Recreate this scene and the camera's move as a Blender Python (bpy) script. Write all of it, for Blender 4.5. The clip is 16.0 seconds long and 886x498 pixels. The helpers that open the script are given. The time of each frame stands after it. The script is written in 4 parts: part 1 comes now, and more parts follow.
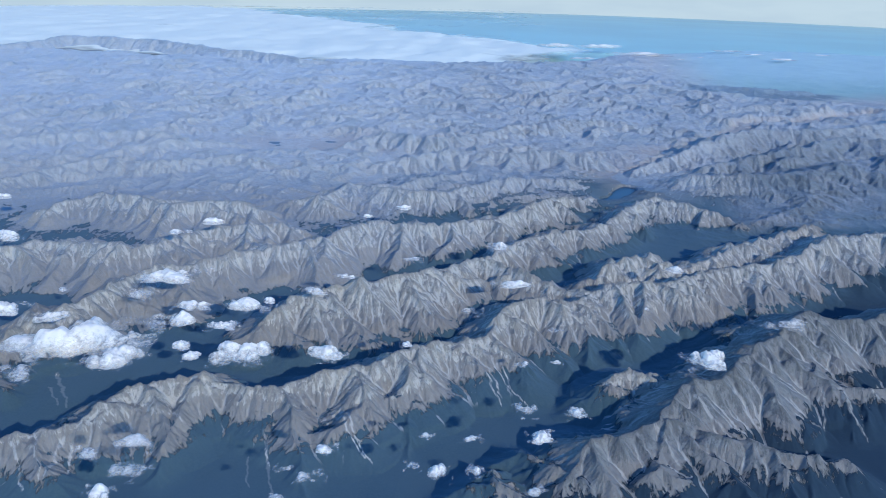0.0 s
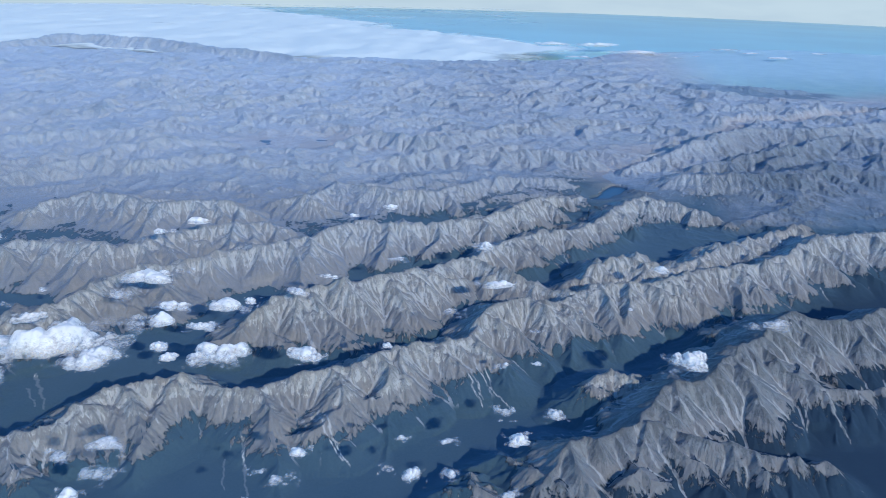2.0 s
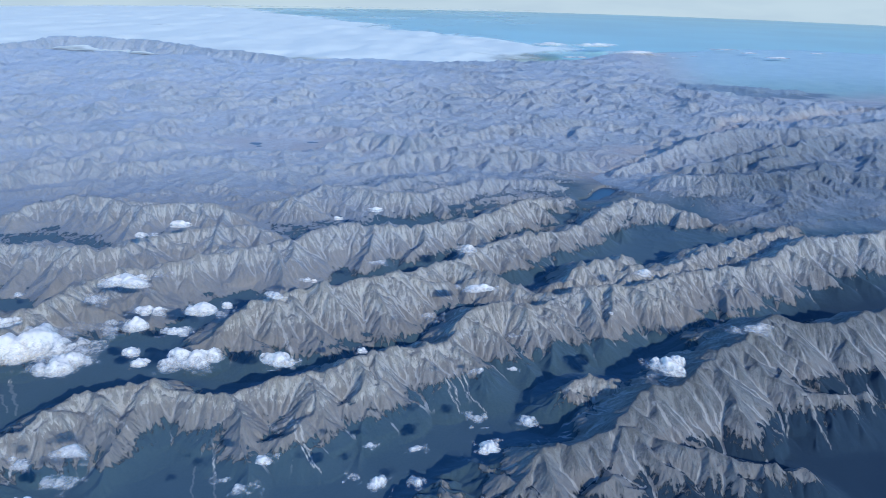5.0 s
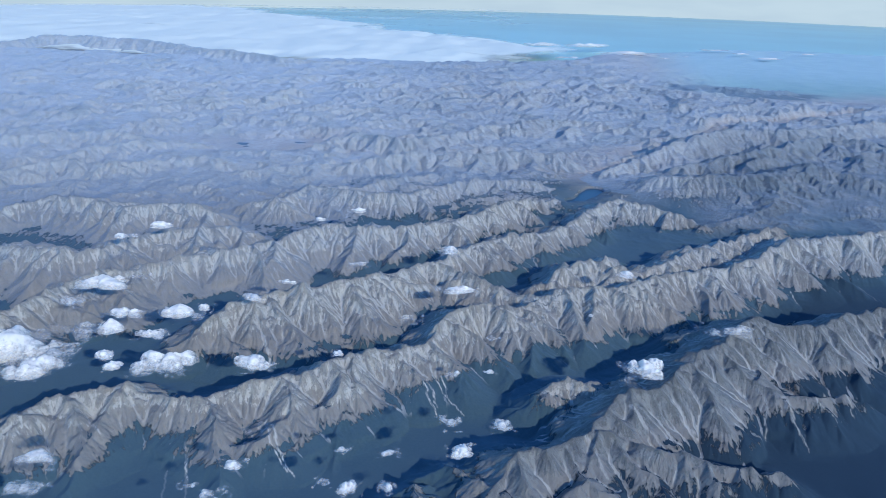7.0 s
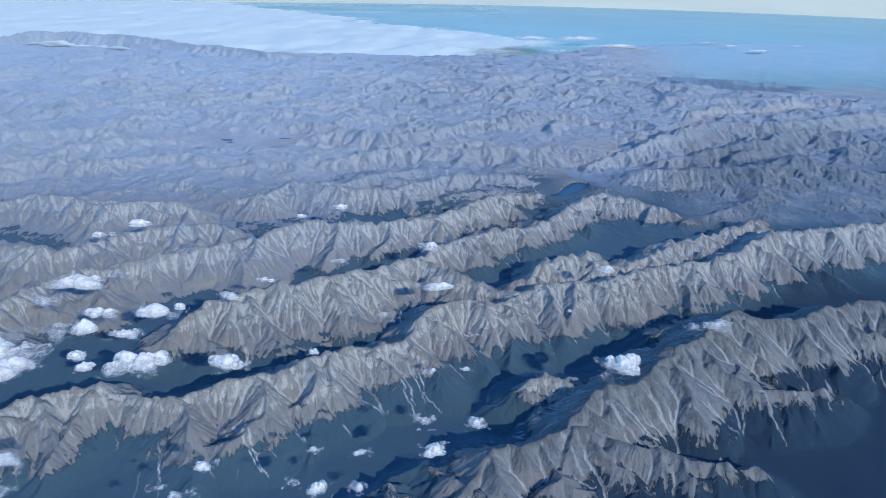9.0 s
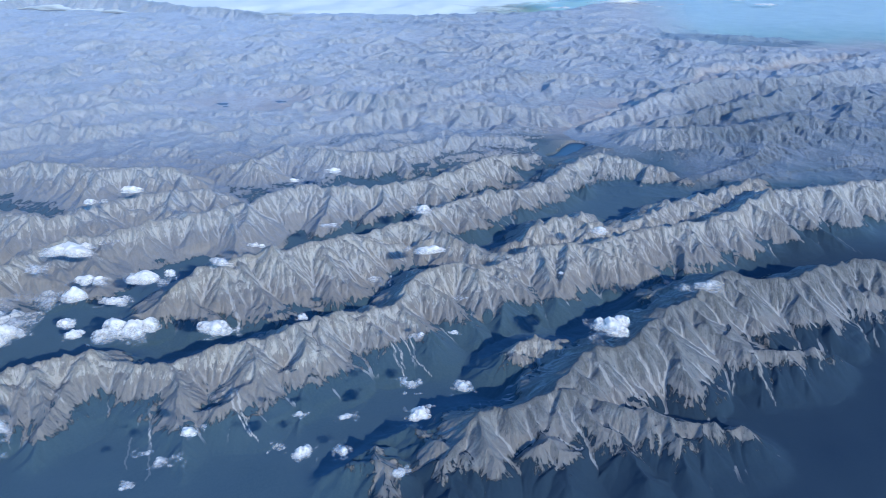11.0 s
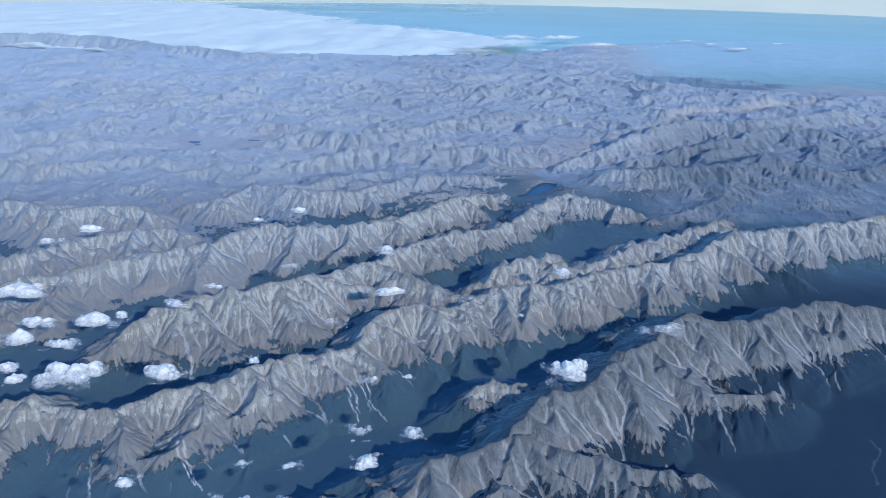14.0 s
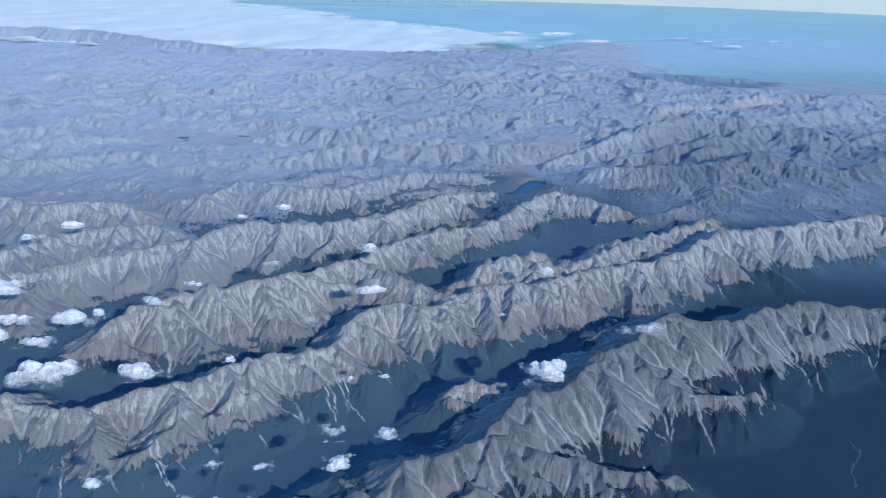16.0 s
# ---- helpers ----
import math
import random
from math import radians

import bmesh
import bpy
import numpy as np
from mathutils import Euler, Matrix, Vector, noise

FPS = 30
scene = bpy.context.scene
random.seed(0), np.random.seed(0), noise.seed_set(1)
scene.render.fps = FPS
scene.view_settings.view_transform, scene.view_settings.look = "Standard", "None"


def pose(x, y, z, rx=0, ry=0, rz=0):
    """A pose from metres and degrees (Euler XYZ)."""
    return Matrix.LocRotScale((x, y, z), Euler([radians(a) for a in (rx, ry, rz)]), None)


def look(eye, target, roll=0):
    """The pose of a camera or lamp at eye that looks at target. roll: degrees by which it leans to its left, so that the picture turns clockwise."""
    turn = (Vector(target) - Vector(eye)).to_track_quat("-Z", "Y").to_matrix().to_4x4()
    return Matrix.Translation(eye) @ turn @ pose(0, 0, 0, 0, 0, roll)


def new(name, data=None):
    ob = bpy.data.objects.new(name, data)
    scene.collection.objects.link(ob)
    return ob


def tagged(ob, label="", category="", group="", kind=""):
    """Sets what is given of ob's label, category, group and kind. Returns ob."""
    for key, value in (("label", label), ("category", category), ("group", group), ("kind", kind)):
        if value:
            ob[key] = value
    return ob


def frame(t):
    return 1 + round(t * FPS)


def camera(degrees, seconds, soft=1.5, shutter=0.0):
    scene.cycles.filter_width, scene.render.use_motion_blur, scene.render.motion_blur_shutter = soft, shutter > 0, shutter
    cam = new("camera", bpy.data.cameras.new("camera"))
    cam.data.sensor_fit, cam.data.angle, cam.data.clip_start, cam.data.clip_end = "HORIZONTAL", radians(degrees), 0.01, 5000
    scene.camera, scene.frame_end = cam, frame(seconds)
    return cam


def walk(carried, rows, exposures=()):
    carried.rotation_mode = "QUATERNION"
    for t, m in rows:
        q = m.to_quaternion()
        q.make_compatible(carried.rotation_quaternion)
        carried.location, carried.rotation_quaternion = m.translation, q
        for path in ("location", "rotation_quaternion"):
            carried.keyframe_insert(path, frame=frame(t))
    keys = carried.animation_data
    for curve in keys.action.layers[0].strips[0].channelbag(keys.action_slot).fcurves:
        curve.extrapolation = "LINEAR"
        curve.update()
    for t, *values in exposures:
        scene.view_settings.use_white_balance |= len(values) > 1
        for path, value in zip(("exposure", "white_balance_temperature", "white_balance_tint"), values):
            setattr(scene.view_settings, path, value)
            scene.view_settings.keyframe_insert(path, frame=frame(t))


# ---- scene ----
cam = camera(62.1, 16.0, soft=0.5)
METRES, EYE, TILT, LEAN, TURN = 36.0, 105.0, -21.2, -1.2, 0.0
ROWS = [
    (0.0, 0.0, 0.0, 0.0, -0.0, 0.0, 0.0),
    (0.5, 0.03, 0.0087, 0.0036, -0.03, -0.07, -0.02),
    (1.0, 0.0598, 0.0184, 0.0073, -0.1, -0.09, -0.05),
    (1.5, 0.089, 0.0279, 0.0103, -0.15, -0.1, -0.05),
    (2.0, 0.1185, 0.0402, 0.0119, -0.1, -0.12, -0.02),
    (2.5, 0.1484, 0.0485, 0.016, 0.01, -0.13, 0.02),
    (3.0, 0.1775, 0.0571, 0.0186, 0.12, -0.08, 0.04),
    (3.5, 0.2075, 0.0644, 0.0226, 0.21, -0.05, 0.07),
    (4.0, 0.237, 0.0743, 0.0254, 0.24, -0.05, 0.11),
    (6.5, 0.3845, 0.1216, 0.0407, -0.18, -0.09, 0.1),
    (7.0, 0.4139, 0.1309, 0.0438, -0.24, -0.07, 0.08),
    (7.5, 0.443, 0.141, 0.0465, -0.29, -0.07, 0.1),
    (8.0, 0.472, 0.1491, 0.0489, -0.4, -0.08, 0.17),
    (8.5, 0.502, 0.1592, 0.0533, -0.56, -0.18, 0.34),
    (9.0, 0.5319, 0.1664, 0.0564, -0.7, -0.51, 0.58),
    (9.5, 0.5614, 0.1725, 0.0591, -0.69, -1.26, 0.86),
    (12.0, 0.7123, 0.2246, 0.0707, -0.11, -4.05, 1.47),
    (12.5, 0.7417, 0.2364, 0.0755, -0.61, -2.8, 1.35),
    (13.0, 0.7719, 0.2429, 0.0789, -1.01, -1.64, 1.26),
    (13.5, 0.8012, 0.2512, 0.0829, -1.28, -0.91, 1.17),
    (14.0, 0.831, 0.2585, 0.0849, -1.44, -0.57, 1.08),
    (14.5, 0.8606, 0.2674, 0.089, -1.54, -0.5, 0.99),
    (15.0, 0.8901, 0.2769, 0.0904, -1.6, -0.57, 0.91),
    (15.5, 0.9195, 0.2861, 0.0941, -1.63, -0.73, 0.86),
    (16.0, 0.9487, 0.2963, 0.0973, -1.64, -0.86, 0.83),
]
walk(cam, [(t, pose(0, 0, EYE, TILT, LEAN, TURN) @ pose(METRES * x, METRES * y, METRES * z, 90 + pitch, roll, yaw)) for t, x, y, z, yaw, pitch, roll in ROWS],
     exposures=[(t, stops, 6320, 8) for t, stops in ((0.0, 0.84), (9.5, 0.84), (12.0, 1.14), (12.5, 0.97), (13.2, 0.88), (16.0, 0.88))])

# ---- world and light (one metre here stands for a hundred metres of country) ----
SUN_AZ, SUN_EL = -58.0, 25.5
world = bpy.data.worlds.new("sky")
scene.world = world
world.use_nodes = True
wn = world.node_tree.nodes
sky = wn.new("ShaderNodeTexSky")
sky.sky_type = "NISHITA"
sky.sun_disc = False
sky.sun_elevation = radians(SUN_EL)
sky.sun_rotation = radians(90 - SUN_AZ)
sky.altitude = 1500
sky.air_density, sky.dust_density, sky.ozone_density = 1.3, 0.0, 8.0
tint = wn.new("ShaderNodeMix")
tint.data_type, tint.blend_type = "RGBA", "MULTIPLY"
tint.inputs[0].default_value = 1.0
tint.inputs[7].default_value = (0.68, 0.92, 1.07, 1)
world.node_tree.links.new(sky.outputs["Color"], tint.inputs[6])
world.node_tree.links.new(tint.outputs[2], wn["Background"].inputs["Color"])
wn["Background"].inputs["Strength"].default_value = 0.15

sun = new("sun", bpy.data.lights.new("sun", "SUN"))
sun.data.energy, sun.data.angle, sun.data.color = 1.88, radians(0.55), (1.0, 0.96, 0.89)
sun_way = Vector((math.cos(radians(SUN_EL)) * math.cos(radians(SUN_AZ)), math.cos(radians(SUN_EL)) * math.sin(radians(SUN_AZ)), math.sin(radians(SUN_EL))))
sun.matrix_world = look(sun_way * 300, (0, 0, 0))


# ---- materials ----
class Nodes:
    """A short way to write node materials."""

    def __init__(self, name):
        self.mat = bpy.data.materials.new(name)
        self.mat.use_nodes = True
        self.tree = self.mat.node_tree
        self.shader = self.tree.nodes["Principled BSDF"]
        self.out = self.tree.nodes["Material Output"]

    def node(self, kind, **sockets):
        n = self.tree.nodes.new(kind)
        for key, value in sockets.items():
            self.put(n.inputs[key.replace("_", " ")], value)
        return n

    def put(self, socket, value):
        if isinstance(value, bpy.types.NodeSocket):
            self.tree.links.new(value, socket)
        else:
            socket.default_value = value

    def attr(self, name):
        n = self.tree.nodes.new("ShaderNodeAttribute")
        n.attribute_name = name
        return n.outputs["Fac"]

    def place(self):
        return self.tree.nodes.new("ShaderNodeNewGeometry").outputs["Position"]

    def math(self, op, a, b=0.0, c=0.0):
        n = self.tree.nodes.new("ShaderNodeMath")
        n.operation = op
        for i, v in enumerate((a, b, c)):
            self.put(n.inputs[i], v)
        return n.outputs[0]

    def join(self, x, y, z):
        n = self.tree.nodes.new("ShaderNodeCombineXYZ")
        for i, v in enumerate((x, y, z)):
            self.put(n.inputs[i], v)
        return n.outputs[0]

    def scaled(self, v, s):
        n = self.tree.nodes.new("ShaderNodeVectorMath")
        n.operation = "MULTIPLY"
        self.put(n.inputs[0], v)
        n.inputs[1].default_value = s
        return n.outputs[0]

    def noise(self, v, scale, detail=4.0, rough=0.55, warp=0.0):
        n = self.node("ShaderNodeTexNoise", Vector=v, Scale=scale, Detail=detail, Roughness=rough, Distortion=warp)
        return n.outputs["Fac"]

    def runnels(self, p, across, along, detail):
        """Noise drawn out down the slope, whichever way it faces."""
        normal = self.tree.nodes.new("ShaderNodeNewGeometry").outputs["Normal"]
        total, share = 0.0, 1e-4
        for k in range(6):
            c, s = math.cos(math.pi * k / 6), math.sin(math.pi * k / 6)
            dots = []
            for v, way in ((normal, (c, s, 0)), (p, (c, s, 0)), (p, (-s, c, 0))):
                n = self.tree.nodes.new("ShaderNodeVectorMath")
                n.operation = "DOT_PRODUCT"
                self.put(n.inputs[0], v)
                n.inputs[1].default_value = way
                dots.append(n.outputs["Value"])
            weight = self.math("POWER", self.math("ABSOLUTE", dots[0]), 8.0)
            field = self.noise(self.join(self.math("MULTIPLY", dots[1], along), self.math("MULTIPLY", dots[2], across), 7.0 * k), 1.0, detail, 0.68, 0.25)
            total = self.math("MULTIPLY_ADD", field, weight, total)
            share = self.math("ADD", weight, share)
        return self.math("DIVIDE", total, share)

    def ramp(self, v, lo, hi, a=0.0, b=1.0):
        n = self.tree.nodes.new("ShaderNodeMapRange")
        n.interpolation_type = "SMOOTHSTEP"
        for i, x in enumerate((v, lo, hi, a, b)):
            self.put(n.inputs[i], x)
        return n.outputs[0]

    def mix(self, f, a, b):
        n = self.tree.nodes.new("ShaderNodeMix")
        n.data_type = "RGBA"
        self.put(n.inputs[0], f)
        self.put(n.inputs[6], (*a, 1) if isinstance(a, tuple) else a)
        self.put(n.inputs[7], (*b, 1) if isinstance(b, tuple) else b)
        return n.outputs[2]

    def bump(self, h, strength, distance):
        return self.node("ShaderNodeBump", Height=h, Strength=strength, Distance=distance).outputs[0]

    def surface(self, color, rough=0.9, spec=0.2, normal=None):
        self.put(self.shader.inputs["Base Color"], color)
        self.put(self.shader.inputs["Roughness"], rough)
        self.put(self.shader.inputs["Specular IOR Level"], spec)
        if normal is not None:
            self.put(self.shader.inputs["Normal"], normal)
        return self.mat


def land_material():
    """Alpine country: bare rock and scree above the tree line, beech forest below, dry tussock and shingle flats farther inland."""
    n = Nodes("alpine_land")
    p = n.place()
    alt, wet, flat = n.attr("alt"), n.attr("wet"), n.attr("flat")
    # streaks that follow the fall line
    streak, apron = n.attr("streak"), n.attr("apron")
    broad = n.noise(p, 0.05, 3.0, 0.5)
    patch = n.noise(p, 0.32, 5.0, 0.6, 0.4)
    grain = n.noise(p, 1.8, 5.0, 0.7)
    grit = n.noise(p, 7.0, 4.0, 0.7)
    clump = n.noise(p, 0.6, 5.0, 0.58, 0.6)
    runnel = n.runnels(p, 1.7, 0.22, 3.0)
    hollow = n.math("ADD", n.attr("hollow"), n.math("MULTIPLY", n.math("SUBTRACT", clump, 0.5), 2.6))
    rock = n.mix(n.ramp(n.math("ADD", apron, n.math("MULTIPLY", n.math("SUBTRACT", clump, 0.5), 0.25)), 0.46, 0.51), (0.262, 0.246, 0.212), (0.372, 0.354, 0.312))
    rock = n.mix(n.ramp(broad, 0.42, 0.66, 0.0, 0.5), rock, (0.24, 0.206, 0.172))
    rock = n.mix(n.ramp(patch, 0.55, 0.58, 0.0, 0.55), rock, (0.20, 0.183, 0.17))
    rock = n.mix(n.ramp(streak, 0.54, 0.60, 0.0, 0.55), rock, (0.40, 0.378, 0.325))
    rock = n.mix(n.ramp(streak, 0.46, 0.40, 0.0, 0.50), rock, (0.135, 0.128, 0.12))
    rock = n.mix(n.ramp(grain, 0.53, 0.62, 0.0, 0.55), rock, (0.38, 0.358, 0.31))
    rock = n.mix(n.ramp(grain, 0.47, 0.38, 0.0, 0.55), rock, (0.11, 0.10, 0.10))
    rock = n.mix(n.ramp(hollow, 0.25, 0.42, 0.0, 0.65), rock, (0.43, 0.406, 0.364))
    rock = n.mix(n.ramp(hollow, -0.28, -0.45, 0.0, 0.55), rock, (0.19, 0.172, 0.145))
    rock = n.mix(n.math("MULTIPLY", n.ramp(runnel, 0.56, 0.60, 0.0, 0.45), n.math("MULTIPLY_ADD", n.attr("near_dim"), -0.6, 1.0)), rock, (0.44, 0.42, 0.378))
    rock = n.mix(n.ramp(runnel, 0.445, 0.40, 0.0, 0.50), rock, (0.125, 0.113, 0.105))
    rock = n.mix(n.ramp(grit, 0.54, 0.66, 0.0, 0.22), rock, (0.40, 0.39, 0.375))
    rock = n.mix(n.ramp(grit, 0.46, 0.34, 0.0, 0.25), rock, (0.10, 0.093, 0.093))
    # nearest rock: its own darker tone, plus vignetting painted in as darkening
    rock = n.mix(n.math("MULTIPLY", n.attr("near_dim"), 0.9), rock, n.scaled(rock, (0.42, 0.435, 0.46)))
    # brown alpine grass below the rock
    fingers = n.math("MULTIPLY", n.math("SUBTRACT", runnel, 0.5), 9.0)
    grassy = n.math("ADD", n.math("ADD", alt, fingers), n.math("MULTIPLY", n.math("SUBTRACT", n.noise(p, 0.22, 6.0, 0.62, 0.5), 0.5), 9.0))
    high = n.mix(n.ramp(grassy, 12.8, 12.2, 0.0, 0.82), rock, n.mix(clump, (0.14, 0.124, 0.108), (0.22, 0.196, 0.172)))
    gully = n.math("ADD", n.attr("flow"), n.math("MULTIPLY", n.math("SUBTRACT", patch, 0.5), 2.0))
    high = n.mix(n.math("MULTIPLY", n.ramp(gully, 3.6, 5.0, 0.0, 0.7), n.ramp(alt, 9.0, 11.0)), high, (0.40, 0.385, 0.36))
    high = n.scaled(high, (1.0, 0.985, 0.94))
    # forest with a ragged upper edge, cut by pale slips
    edge = n.math("ADD", n.attr("above"), n.math("MULTIPLY", n.math("SUBTRACT", n.noise(p, 0.16, 8.0, 0.68, 0.6), 0.5), 9.0))
    edge = n.math("ADD", edge, n.math("MULTIPLY", fingers, 0.5))
    edge = n.math("ADD", edge, n.math("MULTIPLY", n.math("SUBTRACT", n.attr("flow"), 3.0), 0.30))
    bush = n.mix(n.ramp(grain, 0.3, 0.7), (0.021, 0.045, 0.055), (0.034, 0.058, 0.065))
    bush = n.mix(n.ramp(broad, 0.4, 0.7, 0.0, 0.5), bush, (0.038, 0.062, 0.072))
    # near forest darkened too, imitating vignetting at the view's lower right
    bush = n.mix(n.math("MULTIPLY", n.attr("near_dim"), 0.7), bush, (0.008, 0.018, 0.036))
    slip = n.math("MULTIPLY", n.ramp(n.math("ADD", gully, n.math("MULTIPLY", n.math("SUBTRACT", n.noise(p, 0.11, 2.0), 0.5), 10.0)), 5.9, 6.7), n.ramp(alt, 6.3, 8.0))
    bush = n.mix(n.math("MULTIPLY", slip, n.ramp(n.attr("far"), 0.0, 0.2, 0.45, 0.0)), bush, (0.50, 0.48, 0.45))
    wooded = n.math("MULTIPLY", n.ramp(edge, 9.0, 8.4), wet)
    # dry country
    dry = n.mix(n.ramp(patch, 0.46, 0.54), (0.26, 0.237, 0.214), (0.365, 0.338, 0.304))
    dry = n.mix(n.ramp(streak, 0.5, 0.7, 0.0, 0.6), dry, (0.36, 0.335, 0.31))
    dry = n.mix(n.ramp(n.noise(p, 0.03, 5.0, 0.6), 0.52, 0.66, 0.0, 0.6), dry, (0.14, 0.15, 0.14))
    dry = n.mix(n.math("MULTIPLY", flat, 0.85), dry, (0.40, 0.32, 0.27))
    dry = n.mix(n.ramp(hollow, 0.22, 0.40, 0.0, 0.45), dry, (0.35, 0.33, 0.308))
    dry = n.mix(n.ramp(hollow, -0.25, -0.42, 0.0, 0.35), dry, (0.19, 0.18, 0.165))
    # the plain's blue-green base colour also carries some of the haze
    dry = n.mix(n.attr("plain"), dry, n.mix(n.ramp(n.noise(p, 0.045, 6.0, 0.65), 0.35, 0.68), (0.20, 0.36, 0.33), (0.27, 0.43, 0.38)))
    dry = n.mix(n.attr("dark"), dry, (0.085, 0.125, 0.145))
    dry = n.mix(n.math("MULTIPLY", n.attr("scrub"), n.ramp(n.noise(p, 0.09, 6.0, 0.66, 0.5), 0.38, 0.56, 0.45, 0.97)), dry, n.mix(patch, (0.06, 0.07, 0.066), (0.14, 0.126, 0.104)))
    dry = n.mix(n.math("MULTIPLY", n.attr("shingle"), n.ramp(n.noise(p, 0.5, 4.0), 0.40, 0.52)), dry, (0.48, 0.44, 0.40))
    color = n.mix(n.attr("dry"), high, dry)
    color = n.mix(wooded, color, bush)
    color = n.mix(n.math("MULTIPLY", n.attr("shingle"), n.math("MULTIPLY", wet, 0.6)), color, (0.36, 0.33, 0.30))
    color = n.mix(n.math("MULTIPLY", n.attr("scar"), n.math("MULTIPLY", n.ramp(runnel, 0.42, 0.50, 0.25, 0.95), n.math("MULTIPLY_ADD", n.attr("near_dim"), -0.4, 1.0))), color, n.mix(grain, (0.34, 0.32, 0.28), (0.45, 0.42, 0.37)))
    height = n.math("ADD", n.math("ADD", n.math("ADD", n.math("MULTIPLY", clump, 0.25), n.math("MULTIPLY", grain, 0.28)), n.math("MULTIPLY", grit, 0.09)), n.math("ADD", n.math("MULTIPLY", streak, 0.2), n.math("MULTIPLY", runnel, 0.6)))
    # haze imitated by a blue-tinted sheen, stronger low down and far off
    haze_sheen = n.math("ADD", n.math("MULTIPLY_ADD", flat, -0.26, n.ramp(alt, 8.0, 17.0, 0.19, 0.14)), n.math("MULTIPLY", n.attr("far"), n.ramp(wooded, 0.0, 1.0, 0.30, 0.03)))
    n.put(n.shader.inputs["Sheen Weight"], n.math("ADD", haze_sheen, n.math("MULTIPLY", wooded, n.math("MULTIPLY_ADD", n.attr("near_dim"), -0.10, -0.03))))
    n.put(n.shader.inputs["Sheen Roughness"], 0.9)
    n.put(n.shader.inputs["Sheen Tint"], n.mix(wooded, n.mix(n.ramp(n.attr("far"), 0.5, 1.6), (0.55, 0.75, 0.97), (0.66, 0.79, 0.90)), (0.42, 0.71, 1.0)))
    bare = n.ramp(wooded, 0.0, 1.0, 1.0, 0.05)
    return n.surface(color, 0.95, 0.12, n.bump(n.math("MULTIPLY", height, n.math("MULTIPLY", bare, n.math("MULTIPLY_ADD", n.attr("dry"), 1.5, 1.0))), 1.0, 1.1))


def water_material(name, deep, rough, ripple, gloss):
    n = Nodes(name)
    p = n.place()
    swell = n.noise(n.scaled(p, (0.6, 1.0, 1.0)), ripple, 4.0, 0.6)
    color = n.mix(n.ramp(n.noise(p, 0.004, 4.0), 0.35, 0.65), deep, tuple(c * 1.12 for c in deep))
    return n.surface(color, rough, gloss, n.bump(swell, 0.05, 0.3))


def cloud_material(name, thick, thin, scale, passing, white=(0.93, 0.91, 0.88)):
    """White vapour: scatters light through, with frayed edges."""
    n = Nodes(name)
    p = n.place()
    dense = n.attr("dense")
    fray = n.noise(n.scaled(p, (1.0, 1.0, 1.5)), scale, 6.0, 0.65, 0.4)
    cover = n.ramp(n.math("ADD", fray, n.math("SUBTRACT", dense, 0.5)), thin, thick)
    diffuse = n.node("ShaderNodeBsdfDiffuse", Color=(*white, 1)).outputs[0]
    through_it = n.node("ShaderNodeBsdfTranslucent", Color=(*white, 1)).outputs[0]
    vapour = n.node("ShaderNodeMixShader", Fac=passing)
    n.put(vapour.inputs[1], diffuse)
    n.put(vapour.inputs[2], through_it)
    clear = n.node("ShaderNodeBsdfTransparent").outputs[0]
    mixed = n.node("ShaderNodeMixShader", Fac=cover)
    n.put(mixed.inputs[1], clear)
    n.put(mixed.inputs[2], vapour.outputs[0])
    n.put(n.out.inputs["Surface"], mixed.outputs[0])
    return n.mat


LAND = land_material()
SEA = water_material("sea_water", (0.25, 0.46, 0.43), 0.33, 0.02, 0.5)
LAKE = water_material("lake_water", (0.012, 0.045, 0.085), 0.3, 0.5, 0.2)
CLOUD = cloud_material("cumulus_vapour", 0.70, 0.0, 0.9, 0.38, (0.95, 0.90, 0.83))
DECK = cloud_material("low_cloud_vapour", 0.75, 0.10, 0.026, 0.05, (0.82, 0.83, 0.72))

# ---- the country: one sheet from underfoot to beyond the horizon ----
EARTH = 63700.0
rng = np.random.default_rng(7)


def sag(x, y):
    """How far the round earth drops away."""
    return (x * x + y * y) / (2 * EARTH)


TABLE = np.random.default_rng(11).random(65536).astype(np.float32)


def grain_noise(x, y, seed):
    """Smooth value noise, 0 to 1."""
    xi, yi = np.floor(x).astype(np.int64), np.floor(y).astype(np.int64)
    fx, fy = (x - xi).astype(np.float32), (y - yi).astype(np.float32)
    fx, fy = fx * fx * fx * (fx * (fx * 6 - 15) + 10), fy * fy * fy * (fy * (fy * 6 - 15) + 10)

    def at(i, j):
        return TABLE[((i * 73856093) ^ (j * 19349663) ^ (seed * 83492791)) & 65535]

    top = at(xi, yi) * (1 - fx) + at(xi + 1, yi) * fx
    low = at(xi, yi + 1) * (1 - fx) + at(xi + 1, yi + 1) * fx
    return top * (1 - fy) + low * fy


def layered(x, y, wave, octaves, seed, gain=0.5, ridged=False):
    total, amp, norm = 0.0, 1.0, 0.0
    for k in range(octaves):
        c, s = math.cos(0.6 + 1.1 * k), math.sin(0.6 + 1.1 * k)
        v = grain_noise((c * x + s * y) / wave, (c * y - s * x) / wave, seed + k)
        if ridged:
            v = 1 - np.abs(2 * v - 1)
            v = v * v
        total, norm = total + amp * v, norm + amp
        amp, wave = amp * gain, wave * 0.5
    return total / norm


def step(v, lo, hi):
    u = np.clip((v - lo) / (hi - lo), 0, 1)
    return u * u * (3 - 2 * u)


RIVER = ((94, 340), (114, 376), (162, 415), (209, 498), (260, 518), (330, 556))


